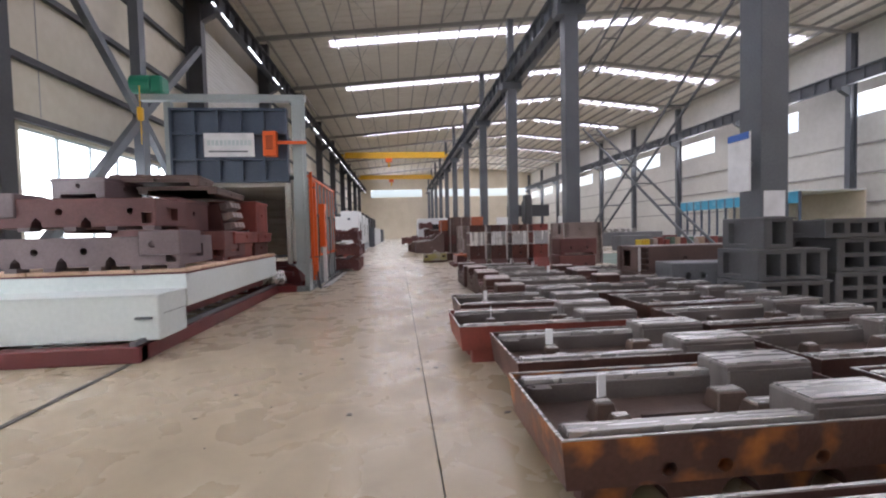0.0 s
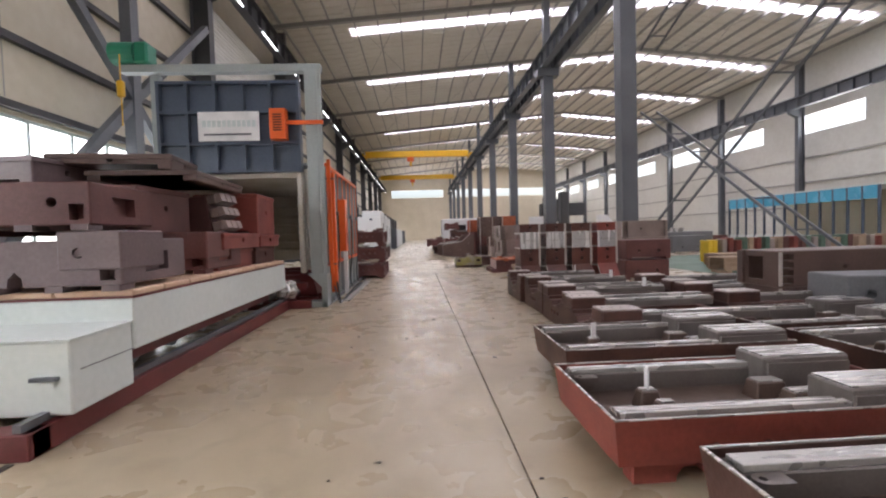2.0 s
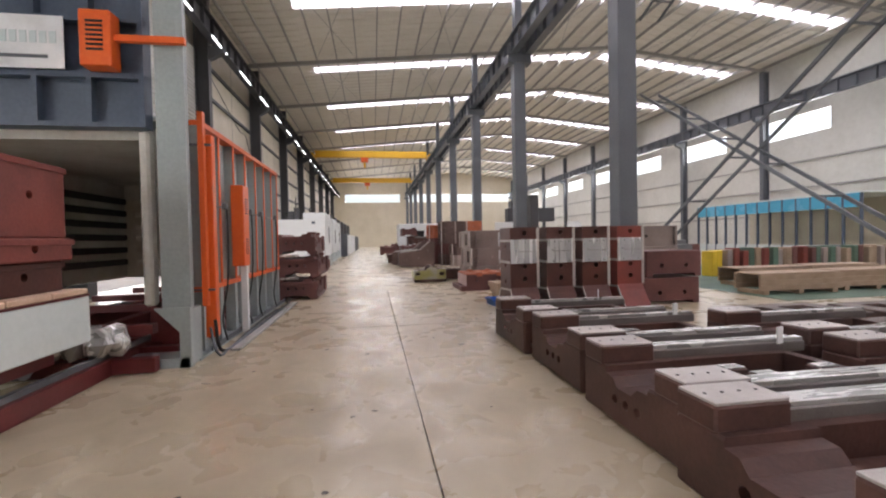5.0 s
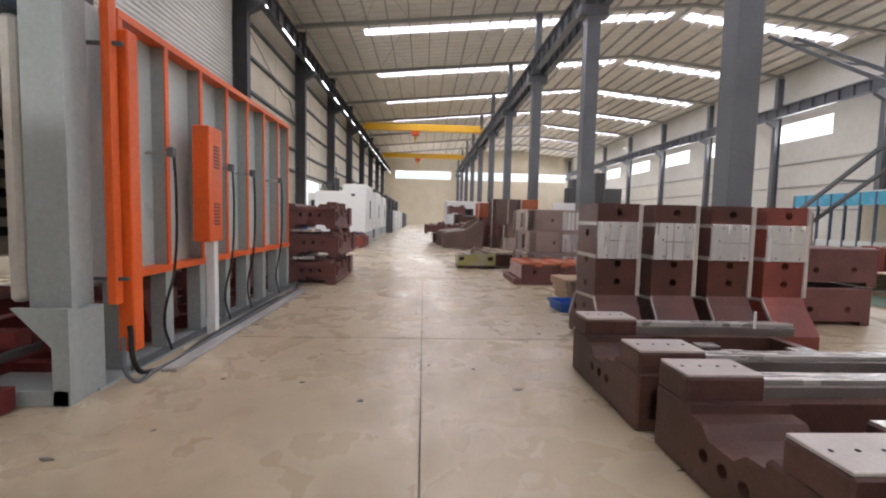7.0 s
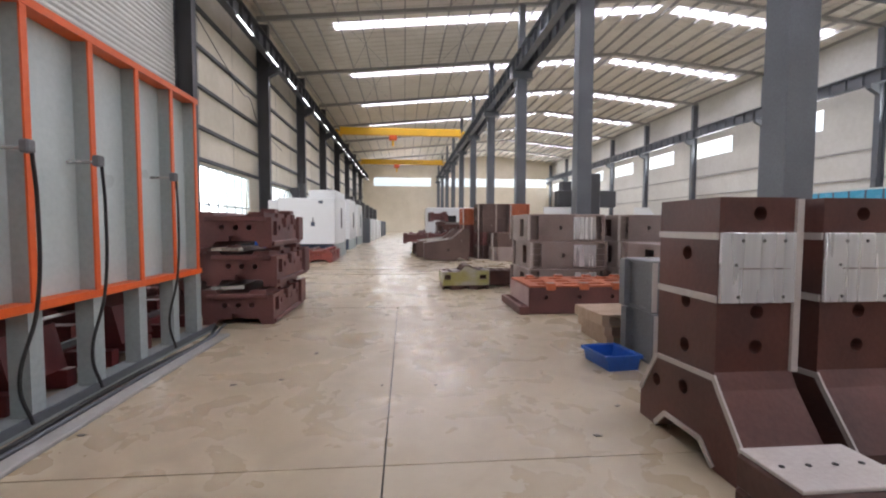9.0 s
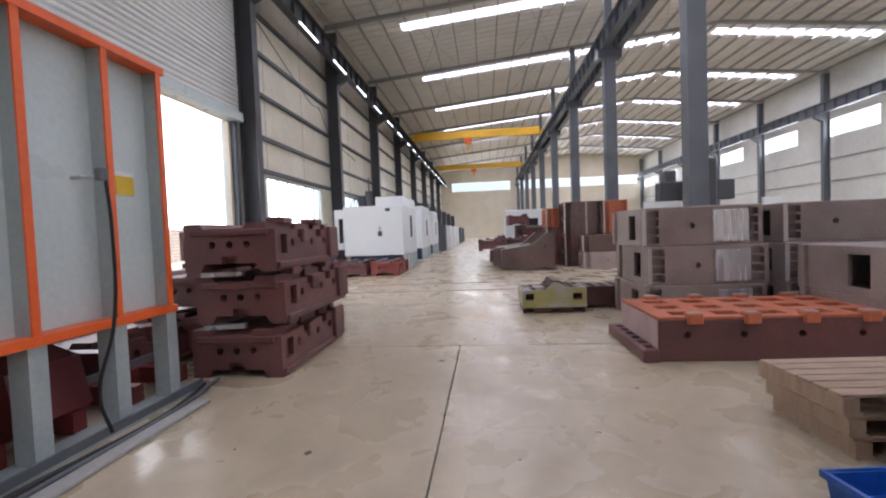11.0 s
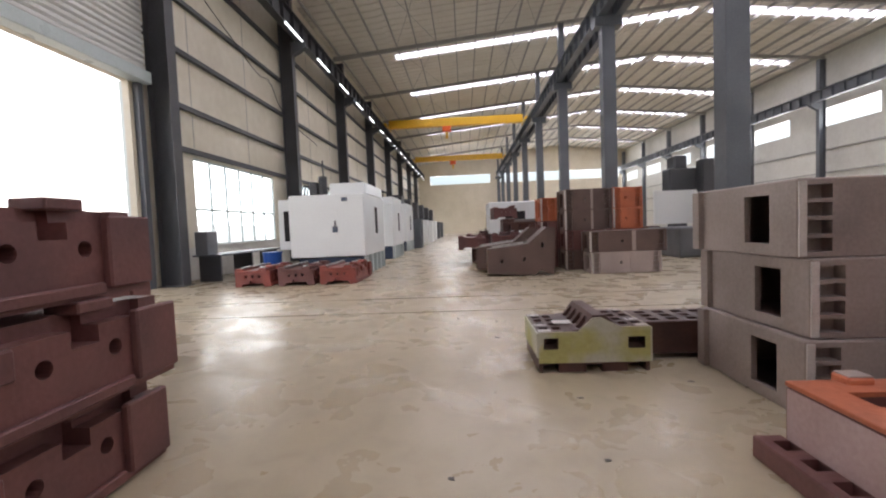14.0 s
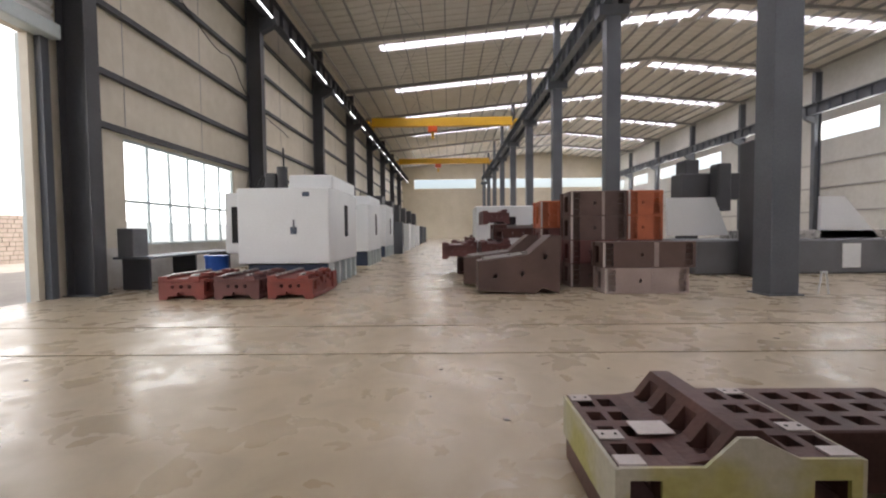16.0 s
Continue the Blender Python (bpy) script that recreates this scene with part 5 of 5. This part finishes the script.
# machining centres
def machining_centre(w, d, h, label):
    t = thing("machining_centre", label, "machine tool", "white machining centres")
    part("base", bm_box(-w / 2 + 0.2, w / 2 - 0.1, 0.15, d - 0.1, 0.0, 0.655, bevel=0.03), M_BLUEBASE, t)
    body = bm_box(-w / 2, w / 2, 0, d, 0.66, h, bevel=0.03)
    part("enclosure", body, M_WHITE, t)
    part("high_hood", bm_box(0.0, w / 2 - 0.02, 0.5, d - 0.1, h, h + 0.42, bevel=0.04), M_WHITE, t)
    part("side_annex", bm_box(-w / 2 - 0.5, -w / 2 - 0.003, 0.3, d - 0.4, 0.95, h - 0.1, bevel=0.03), M_WHITE, t)
    part("door", bm_box(-0.5, 0.35, -0.012, -0.001, 1.3, 2.2, bevel=0.004), M_WHITE, t)
    part("door_handle", bm_box(0.28, 0.32, -0.05, -0.012, 1.6, 1.9), M_STEEL, t)
    part("window", bm_box(-w / 2 - 0.3, -w / 2 - 0.12, 0.285, 0.299, 1.25, 2.3), M_DARK, t, "dark slot window")
    part("badge", bm_box(0.55, 0.75, -0.01, -0.0005, h - 0.25, h - 0.12), M_NAVY, t)
    part("emblem", bm_box(0.2, 0.38, -0.02, -0.0125, 1.5, 1.7), M_NAVY, t)
    part("side_window", bm_box(w / 2 + 0.0005, w / 2 + 0.01, d * 0.5, d * 0.62, 1.4, 2.4), M_DARK, t)
    for k in range(5):
        part("foot", bm_box(w / 2 - 0.16, w / 2 + 0.02, 0.2 + k * (d - 0.6) / 4, 0.4 + k * (d - 0.6) / 4, 0.0, 0.655), M_FURN, t)
    part("spindle_motor", cyl(bmesh.new(), (-0.45, 1.2, h), (-0.45, 1.2, h + 0.75), 0.16, 14), M_STEELDK, t)
    part("drive", bm_box(-0.9, -0.6, 1.0, 1.5, h, h + 0.55, bevel=0.03), M_STEELDK, t)
    part("mast", cyl(bmesh.new(), (-0.55, 1.6, h), (-0.55, 1.6, h + 1.4), 0.03, 8), M_STEELDK, t)
    for k in range(3):
        bm = bmesh.new()
        for a in range(9):
            u, v = math.pi * a / 9, math.pi * (a + 1) / 9
            cyl(bm, (-1.1 + k * 0.12 + 0.2 * math.cos(u), 1.2, h + 0.45 * math.sin(u)), (-1.1 + k * 0.12 + 0.2 * math.cos(v), 1.2, h + 0.45 * math.sin(v)), 0.025, 6)
        part("hose", bm, M_BLACK, t)
    return t


mc = machining_centre(2.6, 3.6, 2.8, "white enclosed vertical machining centre on a navy base")
place(mc, -4.15, 32.15, 0)
copy_thing(mc, pose(-4.4, 39.6, 0))
copy_thing(mc, pose(-4.6, 46.5, 0))
mb = thing("blue_bin", "blue plastic bin beside the machining centre", "bin", "", (-6.3, 32.6, 0))
part("tub", cyl(bmesh.new(), (0, 0, 0), (0, 0, 0.85), 0.28, 20, 0.32), M_BLUE, mb)
part("lid_rim", cyl(bmesh.new(), (0, 0, 0.85), (0, 0, 0.9), 0.34, 20), M_BLUE, mb)
for y in (52.0, 57.5, 63, 69, 76, 84):
    t = thing("milling_machine", "dark grey column milling machine", "machine tool", "dark milling machines", (-4.9, y, 0))
    part("base", bm_box(-1.4, 1.4, -1.2, 1.2, 0, 0.9, bevel=0.04), M_GREYCAST, t)
    part("column", bm_box(-0.6, 0.6, 0.0, 1.2, 0.9, 4.2, bevel=0.04), M_STEELDK, t)
    part("head", bm_box(-0.5, 0.7, -1.1, 0.0, 2.6, 4.0, bevel=0.05), M_STEELDK, t)
    part("table", bm_box(-1.3, 1.3, -0.9, -0.1, 0.9, 1.2, bevel=0.02), M_MACH, t)
    part("cabinet", bm_box(1.0, 2.2, -1.6, -0.6, 0.0, 2.2, bevel=0.03), M_WHITE if int(y) % 2 else M_STEEL, t)
# wall bench under the window
wb = thing("work_bench", "grey wall bench under the window", "bench")
part("top", bm_box(-8.6, -7.6, 31.6, 36.5, 0.86, 0.92), M_STEEL, wb)
for y in (31.8, 34, 36.2):
    part("leg", bm_box(-8.5, -7.75, y, y + 0.08, 0, 0.86), M_STEELDK, wb)
part("cabinet", bm_box(-8.55, -8.1, 31.7, 32.3, 0.92, 1.7, bevel=0.02), M_GREYCAST, wb)

# angle casting, box stacks and the far heaps
an = thing("angle_casting", "rust-brown wedge-shaped slideway casting on the floor", "casting", "wedge castings")
bm = bmesh.new()
prism(bm, [(0, 0.1), (1.35, 0.0), (1.55, 0.15), (1.95, 0.0), (2.0, 1.4), (1.75, 1.42), (1.2, 0.95), (0.0, 0.8)], 0, 0.85, "y")
c = bmesh.new()
for x, z in ((0.4, 0.45), (1.05, 0.5), (1.6, 0.9)):
    cyl(c, (x, -0.1, z), (x, 0.2, z), 0.06, 14)
part("body", carve(bm, c), M_RUSTB, an)
part("slideway", beam(bmesh.new(), (0.1, 0.2, 0.86), (1.2, 0.2, 1.0), 0.14, 0.06), M_MACH, an)
place(an, 1.2, 30.4, 0)
copy_thing(an, pose(0.9, 31.8, 0, 0, 0, -2))
for x, y, z, lx, ly, h, m in ((4.2, 30.3, 0, 2.0, 0.7, 0.62, M_TAUPE), (4.15, 30.3, 0.62, 2.2, 0.7, 0.62, M_RUSTB), (3.75, 31.6, 0, 1.2, 0.9, 0.63, M_RUSTB), (3.75, 31.6, 0.63, 1.2, 0.9, 0.63, M_RUST),
                              (3.75, 31.6, 1.26, 1.5, 0.9, 0.65, M_RUSTB), (5.27, 31.6, 1.26, 0.93, 0.9, 0.65, M_ORUST), (3.75, 31.6, 1.91, 1.5, 0.9, 0.66, M_RUSTB), (5.27, 31.6, 1.91, 0.93, 0.9, 0.66, M_ORUST), (3.2, 32.8, 0, 1.0, 0.9, 0.8, M_RUST), (3.2, 32.8, 0.8, 1.0, 0.9, 0.8, M_RUST),
                              (3.2, 32.8, 1.6, 0.6, 0.9, 0.8, M_ORUST), (5.0, 31.6, 0, 1.2, 0.9, 0.63, M_RUSTB), (5.0, 31.6, 0.63, 1.2, 0.9, 0.63, M_RUST)):
    t = frame_casting(lx, ly, h, m, "brown box column casting in a stack", "box column castings")
    place(t, x, y, z)
    if lx > 1.2:
        part("machined_band", bm_box(lx * 0.55, lx * 0.6, -0.012, -0.001, 0.02, h - 0.02), M_TAUPE, t, "bare machined band")
rng = random.Random(11)
for x, y, n in ((0.8, 35.5, 2), (2.2, 36.5, 3), (2.4, 38.5, 4), (1.2, 39.5, 2), (3.8, 36.0, 3), (3.0, 42, 2), (5.0, 40, 3), (1.5, 45, 2), (3.5, 47, 3), (2.2, 52, 2), (4.2, 55, 3), (2.5, 60, 2), (4.5, 66, 3)):
    for k in range(n):
        copy_thing(nb if (k + int(x * 10)) % 2 else sb, pose(x, y, 0.6 * k, 0, 0, rng.uniform(-4, 4)))
wc = thing("machine_guard", "large white machine enclosure beyond the casting stacks", "machine tool")
part("enclosure", bm_box(2.0, 5.6, 44, 47, 0.6, 2.9, bevel=0.05), M_WHITE, wc)
part("base", bm_box(2.1, 5.5, 44.1, 46.9, 0, 0.6), M_BLUEBASE, wc)
part("window", bm_box(3.0, 4.2, 43.98, 43.999, 1.4, 2.3), M_DARK, wc)

# gantry machine in the next bay
gm = thing("gantry_mill", "dark grey gantry milling machine with white guards", "machine tool")
part("bed", bm_box(8.7, 22, 34.5, 37.5, 0.0, 1.15, bevel=0.05), M_GREYCAST, gm)
part("table", bm_box(11, 20, 35.0, 37.0, 1.15, 1.45, bevel=0.02), M_MACH, gm)
bm = bmesh.new()
prism(bm, [(8.0, 1.3), (10.1, 1.3), (9.6, 2.6), (8.0, 2.6)], 35.0, 35.12, "y")
part("guard", bm, M_WHITE, gm, "white sheet guard")
bm = bmesh.new()
prism(bm, [(13.2, 1.16), (15.2, 1.16), (14.0, 2.6), (13.2, 2.6)], 35.0, 35.12, "y")
part("guard", bm, M_WHITE, gm, "white sheet guard")
for y in (34.0, 38.0):
    part("upright", bm_box(10.0, 10.55, y - 0.4, y + 0.4, 0, 4.3, bevel=0.05), M_STEELDK, gm)
part("crossbeam", bm_box(9.6, 13.2, 37.2, 38.0, 2.7, 3.7, bevel=0.05), M_STEELDK, gm)
part("spindle_head", bm_box(10.7, 11.2, 36.6, 37.2, 2.2, 4.0, bevel=0.05), M_STEELDK, gm)
part("panel", bm_box(13.5, 14.1, 34.47, 34.499, 0.2, 1.0), M_WHITE, gm)

# next bay: boxes, slabs, crates, glazed booth, stairs
for z in (0, 0.56):
    t = frame_casting(2.6, 0.8, 0.56, M_RUSTB, "long brown box beam casting with cored ends", "box beams")
    place(t, 5.1, 8.9, z)
t = block_casting("rib_casting", "grey ribbed casting leaning over an orange one", 2.2, 0.7, 0.5, M_GREYCAST, [(-0.8, 0.25), (-0.5, 0.25), (-0.2, 0.25), (0.1, 0.25)], (), [], 0.07)
place(t, 6.4, 8.2, 0.32, -6)
t = block_casting("rib_casting", "orange-brown ribbed casting on the floor", 2.3, 0.7, 0.32, M_ORUST, [(-0.8, 0.16), (0.0, 0.16), (0.6, 0.16)], (), [], 0.06)
place(t, 6.2, 8.15, 0.0, -10)
def window_frame_casting(lx, ly, h, mat, cols, rows):
    """A cored frame casting: rows of square windows in front, slots in its ends and a raised lip."""
    t = thing("cored_frame", "dark grey cored frame casting with rows of square windows, stacked", "casting", "dark grey frame castings")
    bm = bm_box(0, lx, 0, ly, 0, h, bevel=0.012)
    c = bmesh.new()
    dx, dz = (lx - 0.16) / cols, (h - 0.08) / rows
    for i in range(cols):
        for j in range(rows):
            box(c, 0.08 + i * dx + 0.05, 0.08 + (i + 1) * dx - 0.05, -0.1, 0.3, 0.04 + j * dz + 0.03, 0.04 + (j + 1) * dz - 0.03)
    for j in range(rows):
        box(c, -0.1, 0.1, 0.36, ly - 0.15, 0.04 + j * dz + 0.03, 0.04 + (j + 1) * dz - 0.03)
    part("body", carve(bm, c), mat, t)
    part("lip", bm_box(-0.02, lx + 0.02, -0.02, 0.05, h - 0.035, h - 0.003, bevel=0.005), mat, t)
    part("ground_face", bm_box(0.03, lx - 0.03, 0.06, 0.2, h, h + 0.01), M_IRON, t, "scraped top face")
    return t


for x, y, z, lx, h, cols, rows in ((5.6, 6.3, 0, 1.25, 0.62, 3, 2), (7.0, 6.35, 0, 1.6, 0.72, 4, 3), (5.62, 6.32, 0.63, 1.2, 0.5, 3, 1), (7.02, 6.35, 0.73, 1.5, 0.55, 3, 2), (5.7, 6.3, 1.14, 0.5, 0.5, 1, 1), (6.75, 6.3, 1.29, 1.7, 0.3, 5, 1), (8.8, 6.4, 0, 1.4, 0.6, 3, 2)):
    place(window_frame_casting(lx, 0.9, h, M_CASTDK, cols, rows), x, y, z)
slab = block_casting("slab_casting", "low brown ribbed slab casting on the floor", 1.9, 1.1, 0.3, M_RUSTB, [(-0.5, 0.15), (0.3, 0.15)], [(0.1, 0.15)], [(-0.6, -0.2, -0.3, 0.3, 0.18, 0.5), (0.1, 0.6, -0.3, 0.3, 0.18, 0.5)], 0.05, True, "slab castings")
place(slab, 6.4, 12.4)
for x, y in ((8.5, 12.2), (6.6, 11.0), (8.8, 10.8)):
    copy_thing(slab, pose(x, y, 0))
gmat = struct("floor_paint", bm_box(9.0, 27, 14.8, 25, 0.0, 0.006), M_GREENMAT, "green painted floor area", "floor paint")
crate = thing("timber_block", "pale timber crate lying on the green floor", "crate", "timber crates")
for i in range(3):
    part("plank", bm_box(0, 2.4, 0, 0.05, 0.1 + i * 0.13, 0.22 + i * 0.13), M_WOOD, crate)
    part("plank", bm_box(0, 2.4, 0.75, 0.8, 0.1 + i * 0.13, 0.22 + i * 0.13), M_WOOD, crate)
part("lid", bm_box(0, 2.4, 0, 0.8, 0.49, 0.52), M_WOOD, crate)
for x in (0.1, 1.1, 2.1):
    part("skid", bm_box(x, x + 0.15, 0, 0.8, 0.0, 0.1), M_WOOD, crate)
place(crate, 9.2, 15.7, 0.006)
for x, y in ((11.8, 15.9), (14.4, 16.2), (10.2, 17.4), (12.9, 17.6)):
    copy_thing(crate, pose(x, y, 0.006))
rng = random.Random(8)
for k in range(34):
    x = 11.9 + k * 0.32
    m = (M_YELLOWL, M_YELLOWL, M_WOOD, M_RUST, M_GREENMAT, M_RED, M_TAUPE)[0 if k < 2 else rng.randrange(2, 7)]
    t = thing("upright_plate", "painted plate standing in a long row", "plate", "row of standing plates", (x, 20.6 + rng.uniform(-0.1, 0.1), 0.006), rng.uniform(-6, 6))
    part("plate", bm_box(-0.1, 0.12, -0.25, 0.25, 0, 0.95 + rng.uniform(-0.06, 0.06), bevel=0.02), m, t)
bo = thing("glazed_booth", "blue-topped glazed workshop booth", "booth")
BX, BY0, BY1, BH = 27.0, 27.0, 39.5, 3.7
part("fascia", bm_box(BX - 0.05, BX + 0.1, BY0, BY1, 2.9, BH), M_BLUEGLASS, bo, "blue panel band")
part("roof", bm_box(BX, BX + 5, BY0, BY1, BH, BH + 0.1), M_INSUL, bo)
part("lower_panel", bm_box(BX - 0.04, BX + 0.06, BY0, BY1, 0, 0.7), M_INSUL, bo)
part("back_wall", bm_box(BX + 4.9, BX + 5, BY0, BY1, 0, BH), M_CREAM, bo)
for k in range(14):
    y = BY0 + k * (BY1 - BY0) / 13
    part("mullion", bm_box(BX - 0.07, BX + 0.08, y - 0.05, y + 0.05, 0, BH), M_NAVY, bo)
pn = part("pane", bm_box(BX, BX + 0.01, BY0, BY1, 0.7, 2.9), M_GLASS, bo)
pn.visible_shadow = False
xb = thing("column_bracing", "grey steel cross bracing between two hall columns", "bracing")
xb["kind"] = "structure"
BRACES = (((19.5, 1.0), (9.6, 7.75)), ((19.5, 6.1), (10.6, 0.1)), ((19.5, 8.5), (10.0, 12.2)))
for (y0, z0), (y1, z1) in BRACES:
    for x in (8.55, 9.2):
        part("brace", beam(bmesh.new(), (x, y0, z0), (x, y1, z1), 0.05, 0.075), M_STEEL, xb)
    for k in range(7):
        f = (k + 0.5) / 7
        y, z = y0 + (y1 - y0) * f, z0 + (z1 - z0) * f
        part("batten", bm_box(8.585, 9.165, y - 0.02, y + 0.02, z - 0.02, z + 0.02), M_STEEL, xb)
rng = random.Random(21)
for k in range(16):
    x, y = 11 + (k % 4) * 4.2 + rng.uniform(-0.6, 0.6), 27 + (k // 4) * 9 + rng.uniform(-1, 1)
    if 33 < y < 40 and x < 23:
        y += 7
    t = block_casting("far_casting", "dark machine casting on the floor of the next bay", 2.2, 1.2, rng.uniform(0.7, 1.3), rng.choice((M_RUST, M_GREYCAST, M_STEELDK, M_RUSTB)), [(-0.5, 0.3), (0.5, 0.3)], (), [], 0.08, True, "far castings")
    place(t, x, y)
# poster stand and paper on the near column
ki = thing("notice_board", "blue and white notice board on the column", "notice board")
part("board", bm_box(7.42, 7.46, 8.6, 9.2, 2.25, 3.5), M_PAPER, ki)
part("header", bm_box(7.41, 7.419, 8.6, 9.2, 3.35, 3.5), M_BLUE, ki)
part("bracket", bm_box(7.46, 7.741, 8.85, 8.95, 2.8, 2.9), M_STEEL, ki)
ns = thing("notice_sheet", "white paper notice taped to the column", "paper")
part("sheet", bm_box(7.8, 8.3, 8.641, 8.649, 1.7, 2.25), M_PAPER, ns)
st = thing("wire_stand", "small white wire stand on the floor", "stand", "", (9.1, 30.0, 0))
for s in (-1, 1):
    part("leg", cyl(bmesh.new(), (s * 0.12, 0, 0), (s * 0.05, 0, 0.5), 0.02, 8), M_WHITE, st)
part("top", bm_box(-0.07, 0.07, -0.03, 0.03, 0.49, 0.53), M_WHITE, st)
# row of glowing white strips under the left runway, emission set in the material
for k in range(22):
    y = 12 + k * 4.6
    t = thing("strip_lamp", "slim glowing white strip along the runway girder", "lamp", "strip lamps", (-7.66, y, 11.6))
    part("glow_bar", bm_box(-0.03, 0.03, -1.1, 1.1, 0, 0.05), M_GLOW, t)
    part("batten", bm_box(-0.03, 0.03, -1.1, 1.1, 0.05, 0.1), M_STEEL, t)

hose("wall_cable", "thin dark cable looping along the wall girts", [(-8.95, 31.8, 11.2), (-8.94, 36, 9.75), (-8.94, 38.2, 9.1), (-8.94, 39.2, 9.15), (-8.94, 40.4, 8.2), (-8.94, 46, 7.2)], 0.02, M_BLACK)
